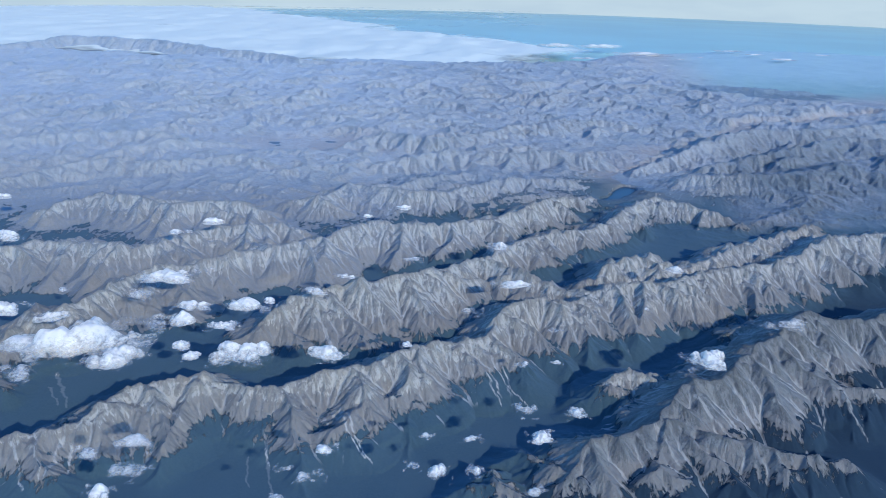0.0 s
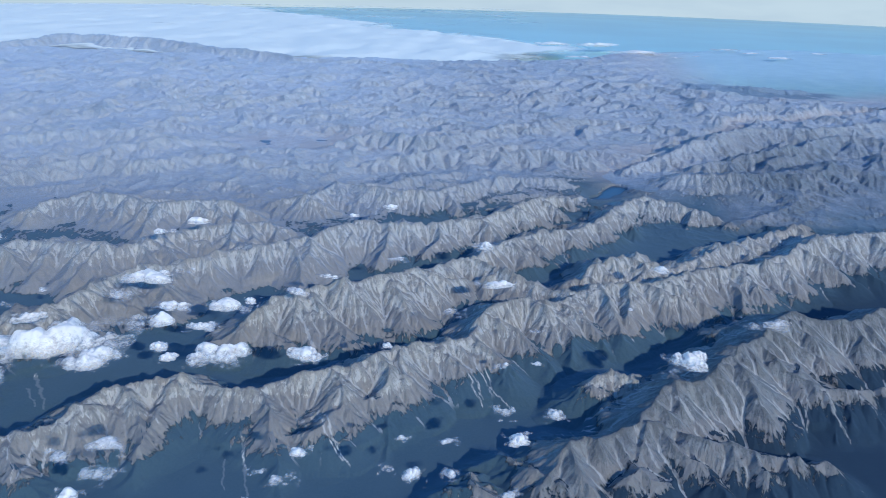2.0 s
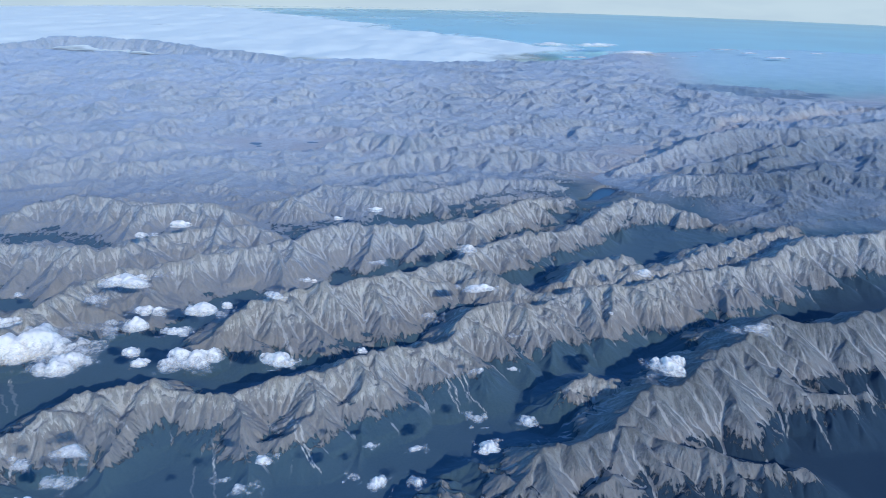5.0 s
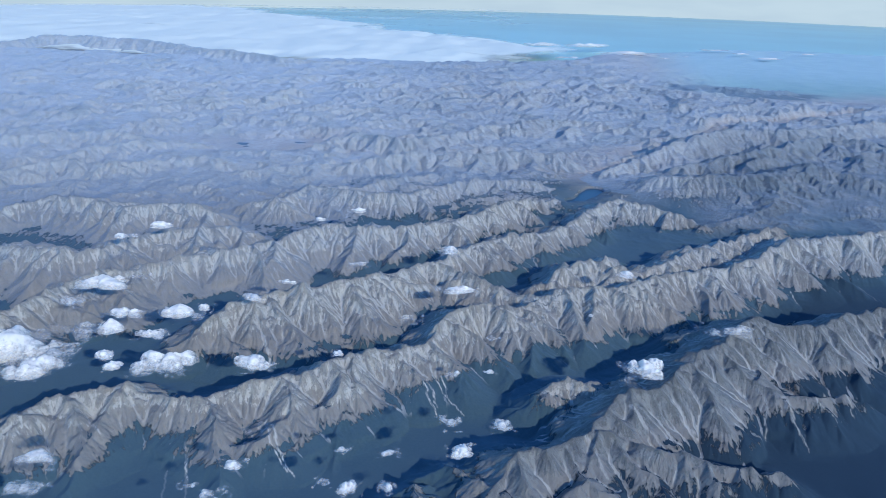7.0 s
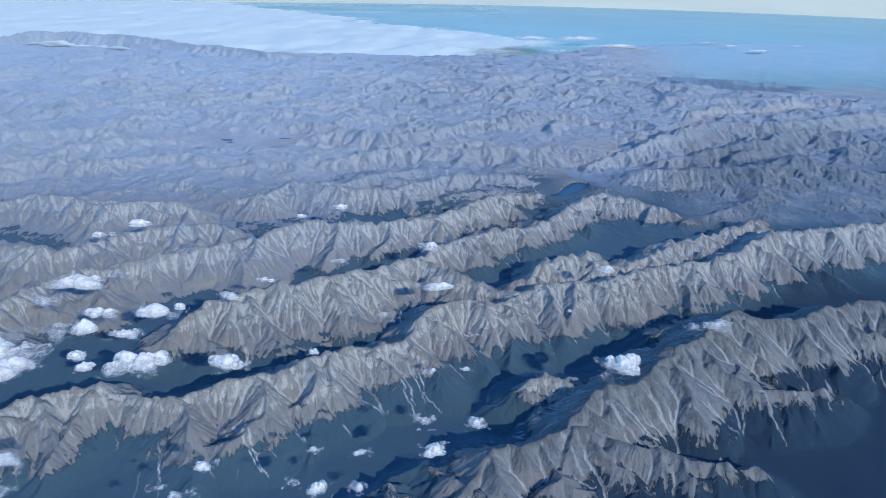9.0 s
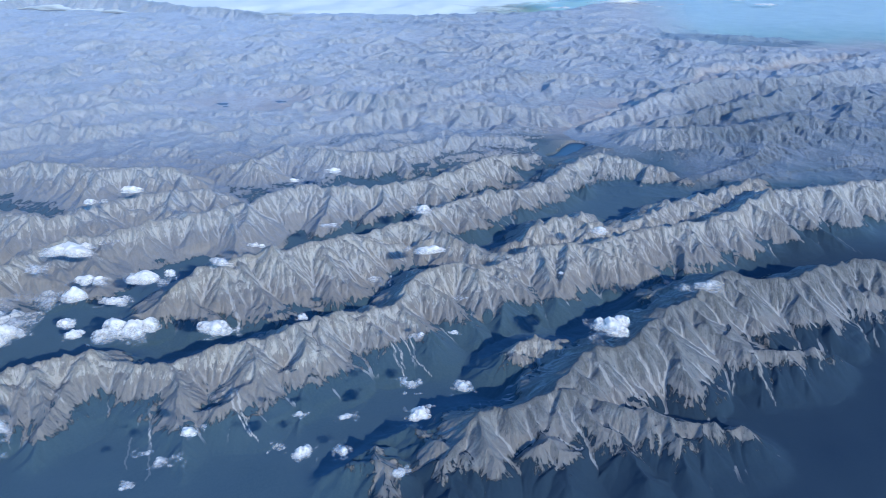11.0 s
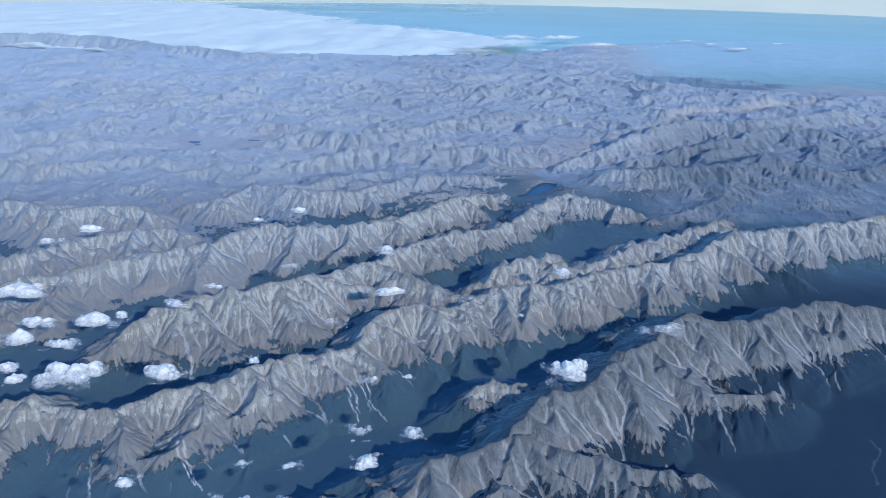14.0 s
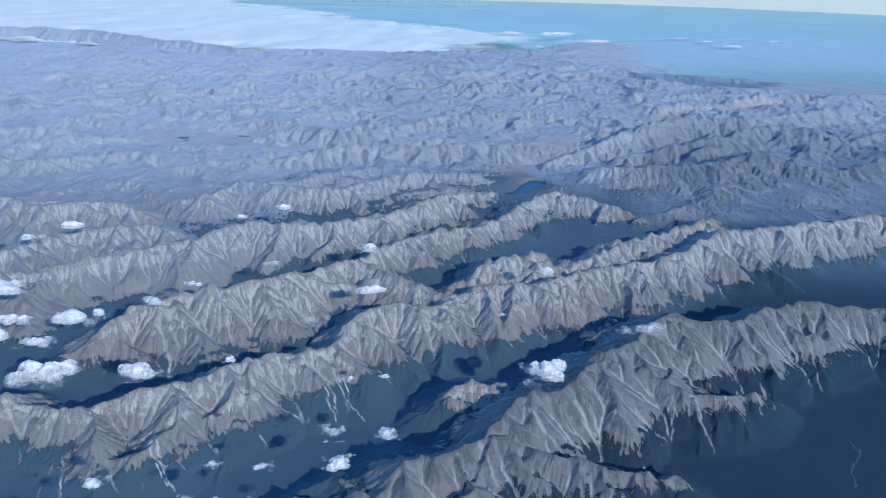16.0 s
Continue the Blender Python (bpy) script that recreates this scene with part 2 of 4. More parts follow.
def river_gap(x, y):
    """How far a place lies from the broad valley that leads from the lake to the plains."""
    gap = 1e9
    for (x0, y0), (x1, y1) in zip(RIVER, RIVER[1:]):
        t = np.clip(((x - x0) * (x1 - x0) + (y - y0) * (y1 - y0)) / ((x1 - x0) ** 2 + (y1 - y0) ** 2), 0, 1)
        gap = np.minimum(gap, np.hypot(x - x0 - t * (x1 - x0), y - y0 - t * (y1 - y0)))
    return gap


def low_land(x, y):
    """Valley floors, basins, plains and rolling hills, before any range stands on them; also how flat it is."""
    close = step(y, 330 - 62 * step(x, 80, 110), 240) * step(np.abs(x - 10), 330, 230) * step(y, 60, 95)
    floor = 4.2 + 3.6 * step(y, 170, 320) + 2.0 * layered(x, y, 34, 4, 5)
    hills = layered(x + 14 * layered(x, y, 60, 2, 81), y + 14 * layered(x, y, 60, 2, 91), 42, 6, 61, 0.56, True)
    swell = layered(x, y, 190, 2, 71)
    coast = 930 + 0.10 * np.abs(x + 200) + 150 * (layered(x, y, 260, 5, 17, 0.6) - 0.5) + 220 * step(x, 100, 420)
    inland = step(y, coast, coast - 120)
    basin = np.exp(-(((x + 65) / 52) ** 2 + ((y - 415) / 24) ** 2)) + np.exp(-(((x - 105) / 26) ** 2 + ((y - 352) / 30) ** 2)) + np.exp(-(((x - 145) / 40) ** 2 + ((y - 405) / 13) ** 2))
    basin = np.maximum(np.clip(basin * 1.5, 0, 1), step(river_gap(x, y) + 8 * (layered(x, y, 22, 3, 261) - 0.5), 11, 5))
    plain = step(x, 180, 330) * step(y, 560, 640)
    rise = (0.3 + 8.0 * hills) * (0.45 + 0.75 * swell) * (1 - 0.95 * basin) * (1 - 0.85 * plain) * (1 - close) * (1 - 0.6 * step(x, 90, 120) * step(y, 400, 340))
    return floor * (0.25 + 0.75 * inland * (1 - 0.6 * plain)) + rise * inland - 5.5 * (1 - inland), np.maximum(basin, plain)


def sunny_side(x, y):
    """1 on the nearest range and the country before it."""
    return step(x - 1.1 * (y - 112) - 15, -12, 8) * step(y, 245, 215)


def foothills(x, y):
    """1 in the dry hill country behind the eastern ranges."""
    return step(x - 0.5 * (y - 270), 98, 128) * step(y, 258, 285)


class Field:
    """A square-meshed stretch of country on which ranges are raised and then worn down by water."""

    def __init__(self, x0, x1, y0, y1, cell, stray):
        self.x0, self.y0, self.cell = x0, y0, cell
        self.xs, self.ys = np.arange(x0, x1, cell), np.arange(y0, y1, cell)
        x, y = np.meshgrid(self.xs, self.ys)
        self.x, self.y = x, y
        self.wx = x + stray * (layered(x, y, 3.2 * stray, 3, 21) - 0.5)
        self.wy = y + stray * (layered(x, y, 3.2 * stray, 3, 41) - 0.5)
        self.height = np.full(x.shape, -50.0)

    def crest(self, a, b, steep, hollow, wide):
        """Raises one straight piece of crest from a to b (x, y, height), with slopes on both sides."""
        way = b[:2] - a[:2]
        length2 = max(float(way @ way), 1e-6)
        lo, hi = np.minimum(a[:2], b[:2]) - wide, np.maximum(a[:2], b[:2]) + wide
        j0, j1 = np.searchsorted(self.xs, (lo[0], hi[0]))
        i0, i1 = np.searchsorted(self.ys, (lo[1], hi[1]))
        if j1 <= j0 or i1 <= i0:
            return
        box = (slice(i0, i1), slice(j0, j1))
        px, py = self.wx[box] - a[0], self.wy[box] - a[1]
        along = (px * way[0] + py * way[1]) / length2
        t = np.clip(along, 0, 1)
        d = np.hypot(px - t * way[0], py - t * way[1])
        h = a[2] + (b[2] - a[2]) * t - steep * hollow * (1 - np.exp(-d / hollow))
        win = (h > self.height[box]) & (d < wide)
        self.height[box][win] = h[win]

    def settle(self, rough):
        """Joins the ranges to the low ground."""
        low, self.flat = low_land(self.x, self.y)
        under = self.height < low
        self.flat = self.flat * under
        self.height = 0.5 * (self.height + low + np.sqrt((self.height - low) ** 2 + 0.8))
        if self.cell > 0.5:
            self.height += 1.5 * (layered(self.x, self.y, 15, 4, 251, 0.55, True) - 0.35) * (1 - self.flat) * step(self.y, 310, 350) * step(low, 0.0, 3.0)
        self.height += 3.4 * (layered(self.x, self.y, 36, 3, 291, 0.45, True) - 0.35) * foothills(self.x, self.y) * step(self.y, 330, 300)
        self.height += rough * (layered(self.x, self.y, 6 * rough, 5, 101, 0.6) - 0.5) * step(self.height - low, 0.3, 3.5)

    def blurred(self, values, radius):
        """A soft mean over about radius cells all round."""
        for _ in range(2):
            for axis in (0, 1):
                wide = np.concatenate([np.repeat(values.take([0], axis), radius + 1, axis), values, np.repeat(values.take([-1], axis), radius, axis)], axis)
                total = np.cumsum(wide, axis, dtype=np.float64)
                size = values.shape[axis]
                values = (total.take(range(2 * radius + 1, 2 * radius + 1 + size), axis) - total.take(range(size), axis)) / (2 * radius + 1)
        return values

    def gullies(self, wave, depth, seed, steepness=(0.10, 0.40)):
        """Cuts ribs and gullies, wave metres apart, that run down the fall line and branch from those cut before."""
        gy, gx = np.gradient(self.blurred(self.height, max(1, round(0.32 * wave / self.cell))), self.cell)
        slope = np.hypot(gx, gy) + 1e-5
        ax, ay = (-gy / slope).astype(np.float32), (gx / slope).astype(np.float32)
        patch = 1.5 * wave
        u, v = self.x / patch, self.y / patch
        ui, vi = np.floor(u).astype(np.int64), np.floor(v).astype(np.int64)
        fu, fv = (u - ui).astype(np.float32), (v - vi).astype(np.float32)
        c, s = np.zeros_like(fu), np.zeros_like(fu)
        for i in (-1, 0, 1):
            for j in (-1, 0, 1):
                key = ((ui + i) * 73856093) ^ ((vi + j) * 19349663) ^ (seed * 83492791)
                dx = fu - i - TABLE[key & 65535]
                dy = fv - j - TABLE[(key + 7919) & 65535]
                near_by = np.clip(1 - (dx * dx + dy * dy) / 1.9, 0, 1) ** 3
                phase = (2 * math.pi * 1.5) * (dx * ax + dy * ay)
                c += near_by * np.cos(phase)
                s += near_by * np.sin(phase)
        rib = 1 - 2 * np.arccos(np.clip(c / (np.hypot(c, s) + 0.02), -1, 1)) / math.pi
        uneven = 0.45 + 1.1 * layered(self.x, self.y, 3.5 * wave, 2, seed + 50)
        if self.cell < 0.5:
            uneven = uneven * np.maximum(0.2 + 0.8 * step(self.height, 7.5, 11.0), 1.7 * foothills(self.x, self.y)) * (1 - 0.5 * sunny_side(self.x, self.y))
        self.height = self.height + depth * wave * uneven * step(slope, *steepness) * (rib - 0.15)

    def wear(self, rounds, bite, talus, least):
        """Running water cuts gullies, and slopes steeper than the talus slump."""
        h = self.height.astype(np.float32)
        rows, cols = h.shape
        index = np.arange(rows * cols).reshape(rows, cols)
        dice = np.random.default_rng(3)
        steps = [(di, dj) for di in (-1, 0, 1) for dj in (-1, 0, 1) if di or dj]
        for turn in range(rounds):
            best, to = np.zeros_like(h), index.copy()
            for di, dj in steps:
                near_by = np.full_like(h, 1e9)
                a0, a1, b0, b1 = max(di, 0), rows + min(di, 0), max(dj, 0), cols + min(dj, 0)
                near_by[a0 - di if di < 0 else 0:rows - di if di > 0 else rows, b0 - dj if dj < 0 else 0:cols - dj if dj > 0 else cols] = h[a0:a1, b0:b1]
                drop = (h - near_by) / (self.cell * math.hypot(di, dj)) * (0.92 + 0.16 * dice.random(h.shape, dtype=np.float32))
                win = drop > best
                best[win] = drop[win]
                to[win] = (index + di * cols + dj)[win]
            way, area = to.reshape(-1), np.ones(rows * cols)
            leap = np.where(way == index.reshape(-1), rows * cols, way)
            for _ in range(9):
                area = area + np.bincount(leap, area, rows * cols + 1)[:-1]
                leap = np.append(leap, rows * cols)[leap]
            flow = np.sqrt(area).reshape(rows, cols).astype(np.float32) * self.cell
            soft = 0.10 + 0.90 * step(h, 7.0, 11.0) if self.cell < 0.5 else 1.0
            target = h.reshape(-1)[way].reshape(rows, cols)
            h = np.maximum(h - bite * np.clip(flow - least, 0, 22.0) * np.minimum(best, 1.2) * soft, np.minimum(h, target + 0.02 * self.cell))
            for axis in (0, 1):
                d = np.diff(h, axis=axis)
                move = 0.22 * (np.clip(np.abs(d) - talus * self.cell, 0, None)) * np.sign(d) + 0.001 * d
                if axis == 0:
                    h[:-1] += move
                    h[1:] -= move
                else:
                    h[:, :-1] += move
                    h[:, 1:] -= move
        self.height, flow = h, np.log(area).reshape(rows, cols)
        self.flow = np.maximum.reduce([flow, np.roll(flow, 1, 0) - 0.3, np.roll(flow, -1, 0) - 0.3, np.roll(flow, 1, 1) - 0.3, np.roll(flow, -1, 1) - 0.3])

    def trails(self, seed, blur, paces):
        """Grit smeared along the fall line, as scree and runnels lie: about 0.5 on the whole."""
        grit = np.random.default_rng(seed).random(self.height.shape).astype(np.float32)
        h = self.height
        for _ in range(2):
            h = (np.roll(h, 1, 0) + np.roll(h, -1, 0) + np.roll(h, 1, 1) + np.roll(h, -1, 1) + 2 * h) / 6
        for _ in range(blur):
            grit = (np.roll(grit, 1, 0) + np.roll(grit, -1, 0) + np.roll(grit, 1, 1) + np.roll(grit, -1, 1) + grit) / 5
        gy, gx = np.gradient(h)
        size = np.hypot(gx, gy) + 1e-6
        gx, gy = (gx / size).astype(np.float32), (gy / size).astype(np.float32)
        rows, cols = h.shape
        total = grit.copy()
        for sign in (1, -1):
            u, v = np.meshgrid(np.arange(cols, dtype=np.float32), np.arange(rows, dtype=np.float32))
            j, i = u.astype(int), v.astype(int)
            for _ in range(paces):
                u, v = np.clip(u + sign * gx[i, j], 0, cols - 1), np.clip(v + sign * gy[i, j], 0, rows - 1)
                j, i = (u + 0.5).astype(int).clip(0, cols - 1), (v + 0.5).astype(int).clip(0, rows - 1)
                total += grit[i, j]
        return 0.5 + 0.10 * (total - total.mean()) / total.std()

    def sample(self, values, x, y):
        """Values between the cells."""
        u = np.clip((x - self.x0) / self.cell, 0, len(self.xs) - 1.001)
        v = np.clip((y - self.y0) / self.cell, 0, len(self.ys) - 1.001)
        j, i = u.astype(int), v.astype(int)
        u, v = u - j, v - i
        return (values[i, j] * (1 - u) + values[i, j + 1] * u) * (1 - v) + (values[i + 1, j] * (1 - u) + values[i + 1, j + 1] * u) * v

    def inside(self, x, y, margin):
        """1 well inside, 0 outside."""
        return step(x - self.xs[0], 0, margin) * step(self.xs[-1] - x, 0, margin) * step(y - self.ys[0], 0, margin) * step(self.ys[-1] - y, 0, margin)


ALPS = Field(-205, 265, 88, 352, 0.3, 3.4)
MIDDLE = Field(-330, 390, 300, 640, 0.65, 3.2)
INLAND = Field(-640, 640, 250, 1000, 1.9, 5.0)


def crest(a, b, steep, hollow, wide):
    for field in (ALPS, MIDDLE, INLAND):
        field.crest(np.asarray(a, float), np.asarray(b, float), steep, hollow, wide)


def wander(points, spacing, sideways, upward):
    """Splits a line of (x, y, height) into short pieces that stray from it a little."""
    pts = [np.asarray(p, float) for p in points]
    out = []
    for k in range(len(pts) - 1):
        p0, p1, p2, p3 = pts[max(k - 1, 0)], pts[k], pts[k + 1], pts[min(k + 2, len(pts) - 1)]
        count = max(1, round(np.hypot(*(p2 - p1)[:2]) / spacing))
        for i in range(count):
            t = i / count
            q = 0.5 * (2 * p1 + (p2 - p0) * t + (2 * p0 - 5 * p1 + 4 * p2 - p3) * t * t + (3 * p1 - p0 - 3 * p2 + p3) * t ** 3)
            out.append(q + rng.normal(0, 1, 3) * (sideways, sideways, upward))
    out.append(pts[-1])
    return out


def polar(p, angle, length, height):
    return np.array([p[0] + math.cos(angle) * length, p[1] + math.sin(angle) * length, height])


def spur(start, angle, length, end, level, gap):
    """A side ridge that runs down from a crest, with smaller ribs of its own."""
    pieces = max(2, round(length / 2.6))
    line, bend, p, hold = [start], rng.normal(0, 0.10), start, rng.uniform(1.0, 1.6)
    for k in range(1, pieces + 1):
        angle += bend + rng.normal(0, 0.16)
        u = k / pieces
        p = polar(p, angle, length / pieces, start[2] - (start[2] - end) * u ** hold + rng.normal(0, 0.28) * (u < 1))
        line.append(p)
    for a, b in zip(line, line[1:]):
        crest(a, b, 0.86 if level == 1 else 0.98, 16.0 if level == 1 else 7.0, 12.0 if level == 1 else 3.6)
    if level < 2 and gap:
        side = 1 if rng.random() < 0.5 else -1
        at = gap * rng.uniform(0.5, 1.0)
        while at < length * 0.93:
            k = min(int(at / length * pieces), pieces - 1)
            a, b = line[k], line[k + 1]
            t = at / length * pieces - k
            q = a + (b - a) * t
            way = math.atan2(b[1] - a[1], b[0] - a[0])
            size = rng.uniform(1.6, 5.0) * min(1.0, 0.45 + at / length)
            spur(q - (0, 0, 0.08), way + side * rng.uniform(0.65, 1.15), size, q[2] - size * rng.uniform(0.60, 0.72), 2, gap)
            side = -side
            at += gap * rng.uniform(0.6, 1.4)


def ridge(points, gap=7.0, rib=3.0, jag=0.5, steep=0.95, floor=4.8, lean=0.42, back=None):
    """A mountain ridge along points (x, y, height), with spurs at about every gap on both sides."""
    line = wander(points, 2.4 if gap < 9 else 12.0, 0.35, jag)
    if gap < 9:
        gap, rib = gap * 1.55, 0
    due = [gap * rng.random(), gap * rng.random()]
    for a, b in zip(line, line[1:]):
        length = np.hypot(*(b - a)[:2])
        crest(a, b, steep, 24.0, 28.0 if steep > 0.6 else 44.0)
        way = math.atan2(b[1] - a[1], b[0] - a[0])
        for i, side in enumerate((1, -1)):
            due[i] -= length
            if due[i] <= 0:
                due[i] += gap * rng.uniform(0.4, 2.0)
                fall = a[2] - floor
                slope = (back or lean, lean)[i]
                size = fall / slope * rng.uniform(0.25, 1.08)
                end = a[2] - size * slope * rng.uniform(0.88, 1.05)
                spur(a - (0, 0, 0.1), way + side * (math.pi / 2 + rng.normal(-0.1, 0.32)), size, end, 1, rib)


# the ranges, each along its crest, nearest first: x, y, height
ridge([(-101.1, 120.4, 12.0), (-93.7, 123.2, 13.0), (-88.9, 126.9, 13.5), (-79.7, 129.6, 14.0), (-73.0, 133.0, 14.2), (-67.5, 142.1, 15.2), (-61.8, 145.8, 15.4), (-56.0, 148.5, 15.7), (-48.0, 146.9, 15.0), (-38.5, 144.9, 15.2), (-30.2, 148.8, 15.4), (-22.7, 151.7, 15.7), (-16.1, 153.2, 16.0), (-9.8, 159.4, 16.2), (-5.1, 162.9, 16.6), (4.2, 166.0, 15.6), (11.7, 171.5, 15.0), (16.6, 179.6, 16.0), (21.0, 186.7, 17.0), (30.3, 191.5, 17.6), (37.0, 192.5, 16.2), (46.4, 198.5, 16.0), (54.2, 203.8, 16.6), (63.1, 205.5, 17.0), (73.6, 205.6, 16.6)], gap=7.5, lean=0.33, back=0.62)  # front
ridge([(-55.4, 174.8, 9.5), (-50.5, 177.4, 13.0), (-44.4, 185.5, 16.0), (-34.5, 192.6, 17.5), (-25.3, 197.5, 20.0), (-21.8, 196.0, 20.2), (-17.3, 196.5, 18.8), (-12.3, 200.9, 19.2), (-5.7, 204.0, 18.6), (4.7, 214.2, 17.2), (12.1, 220.9, 16.8), (21.0, 217.5, 16.6), (30.7, 207.9, 16.2), (38.9, 204.0, 15.8), (46.6, 199.8, 16.0)], lean=0.42, back=0.6)  # second
ridge([(-116.1, 160.5, 13.0), (-111.5, 167.7, 14.5), (-104.6, 180.1, 15.0), (-98.1, 191.4, 15.0), (-94.5, 202.5, 15.6), (-85.4, 212.7, 15.6), (-73.2, 219.0, 16.0), (-62.4, 226.6, 16.0), (-48.8, 233.8, 16.0), (-34.7, 243.2, 17.0), (-25.7, 252.9, 17.2), (-12.4, 253.8, 17.6), (-1.0, 254.9, 16.6), (15.9, 262.3, 16.2), (27.1, 269.2, 16.4), (39.7, 283.7, 17.2), (50.5, 294.7, 16.0), (61.2, 300.4, 14.0), (69.7, 305.9, 12.0)], gap=7.0, lean=0.36)  # third
ridge([(14.1, 224.0, 15.4), (24.5, 236.6, 15.2), (35.4, 246.9, 15.2), (46.7, 254.3, 15.2), (56.0, 259.9, 15.2), (66.5, 269.3, 15.4), (75.7, 281.2, 16.4), (88.2, 294.3, 17.2), (96.8, 291.1, 16.4), (106.9, 285.6, 15.2), (117.0, 280.5, 13.0), (122.0, 274.8, 11.0)], gap=6.0)  # lake
ridge([(-152.3, 266.3, 11.5), (-149.7, 275.5, 15.0), (-141.7, 282.8, 16.2), (-131.2, 284.7, 17.0), (-115.9, 280.3, 16.5), (-105.2, 275.0, 16.0), (-93.1, 278.9, 16.2), (-79.5, 278.1, 16.0), (-67.9, 275.0, 13.0), (-63.1, 274.9, 10.8)], gap=7.0, jag=0.2, lean=0.36)  # hump
ridge([(-154.3, 215.7, 15.0), (-143.7, 225.7, 16.0), (-136.1, 232.5, 16.0), (-122.7, 232.1, 15.6), (-110.1, 229.5, 16.0), (-98.9, 229.5, 15.4), (-92.7, 238.6, 15.4), (-80.0, 248.9, 16.2), (-68.8, 252.8, 16.6), (-61.5, 256.9, 16.0), (-53.1, 256.1, 14.0), (-47.5, 256.6, 11.5)], gap=6.5, lean=0.36)  # west
ridge([(45.5, 211.3, 13.5), (49.1, 212.5, 15.0), (55.4, 217.4, 16.4), (66.3, 225.3, 17.0), (72.2, 222.7, 16.4), (80.7, 220.2, 16.0), (90.5, 227.2, 15.8), (103.8, 240.2, 16.2), (112.8, 245.2, 15.6), (126.4, 255.5, 15.0), (140.0, 264.4, 14.6), (150.5, 273.9, 12.0)], gap=5.5)  # peak
ridge([(73.6, 205.6, 16.6), (83.0, 213.2, 16.6), (93.7, 218.5, 17.0), (103.4, 220.0, 17.0), (118.1, 228.3, 17.2), (126.9, 235.2, 17.6), (140.0, 246.4, 18.6), (145.7, 245.4, 18.0), (162.0, 250.1, 18.4), (186.7, 259.2, 18.0), (219.5, 268.9, 17.0)])  # east
ridge([(23.5, 112.4, 10.5), (25.5, 116.5, 12.5), (29.9, 123.6, 15.0), (33.9, 125.9, 15.6), (40.0, 128.2, 15.6), (47.9, 133.7, 16.2), (54.3, 141.8, 17.6), (59.8, 145.9, 19.2), (63.3, 145.5, 18.2), (68.0, 148.3, 18.4), (73.2, 154.7, 18.6), (80.7, 162.0, 18.6), (87.1, 165.5, 18.8), (94.1, 174.3, 19.0), (102.6, 180.4, 19.2)], gap=6.5, lean=0.52, back=0.75)  # right
ridge([(98.1, 181.1, 19.2), (100.3, 178.1, 17.6), (103.8, 177.9, 18.4), (115.5, 179.3, 18.0), (124.2, 182.0, 18.0), (129.3, 186.0, 18.2), (139.8, 189.2, 18.2), (152.6, 189.1, 17.6), (163.3, 188.7, 17.0), (184.2, 187.6, 15.0)], gap=6.0, lean=0.5, back=0.7)  # right far
ridge([(48.1, 134.0, 16.2), (52.0, 133.0, 15.6), (56.3, 131.1, 14.8), (61.8, 129.5, 14.0), (70.4, 127.6, 13.8), (75.6, 126.2, 13.6), (82.0, 124.9, 13.0), (86.2, 123.9, 12.0), (88.2, 121.4, 10.5)], gap=4.5, lean=0.55, floor=6.0)  # spur front
ridge([(87.7, 166.2, 18.6), (89.1, 159.9, 17.0), (92.2, 156.2, 15.4), (95.2, 152.8, 13.8), (99.6, 152.1, 13.2), (105.5, 152.0, 12.8), (112.5, 152.7, 12.0), (118.0, 153.3, 11.0)], gap=4.2, lean=0.6, floor=6.0)  # spur mid
ridge([(102.4, 177.4, 18.0), (102.0, 171.3, 16.4), (102.4, 164.9, 14.0), (104.0, 160.8, 11.5)], gap=3.5, lean=0.6)  # spur far
ridge([(116.3, 179.0, 18.0), (118.0, 173.4, 15.6), (120.4, 169.8, 13.6), (123.1, 168.6, 11.5)], gap=3.5, lean=0.6)  # spur low
ridge([(140.1, 189.6, 18.0), (139.8, 181.5, 14.6), (138.1, 174.0, 12.0), (136.5, 167.1, 9.5)], gap=4.0, lean=0.6)  # spur long
ridge([(34.3, 149.4, 9.0), (39.1, 151.3, 12.0), (45.5, 154.2, 14.4), (52.0, 155.4, 14.6), (54.3, 151.2, 13.6), (57.5, 148.7, 14.6), (60.3, 146.7, 18.6)], gap=3.5, lean=0.55)  # foot
ridge([(79.2, 181.2, 11.0), (84.1, 181.8, 13.6), (89.7, 182.5, 14.4), (93.2, 178.5, 16.0), (94.5, 175.1, 18.6)], gap=3.5, lean=0.55)  # knoll
ridge([(75.0, 173.0, 11.5), (78.5, 170.9, 13.4), (83.1, 168.2, 15.0), (87.6, 166.4, 18.0)], gap=3.5, lean=0.55)  # bench
ridge([(16.4, 129.1, 9.5), (19.6, 126.8, 11.6), (22.5, 121.9, 12.0), (26.0, 119.2, 12.4)], gap=2.8, lean=0.5)  # islet
ridge([(11.5, 121.3, 10.0), (12.7, 117.2, 11.4), (13.3, 112.7, 11.6), (14.1, 109.3, 11.0)], gap=2.8, lean=0.5)  # islet low
ridge([(42.8, 129.6, 14.6), (44.7, 123.3, 12.6), (47.0, 117.2, 11.0), (48.0, 111.1, 9.8)], gap=4.0, lean=0.5, steep=0.8)  # shoulder
ridge([(52.0, 133.2, 15.2), (56.5, 126.5, 13.0), (59.6, 120.4, 11.2), (62.4, 114.3, 9.8)], gap=4.0, lean=0.5, steep=0.8)  # shoulder
ridge([(70.4, 127.6, 13.5), (71.3, 122.9, 12.0), (70.8, 117.0, 10.2)], gap=4.0, lean=0.5, steep=0.8)  # shoulder
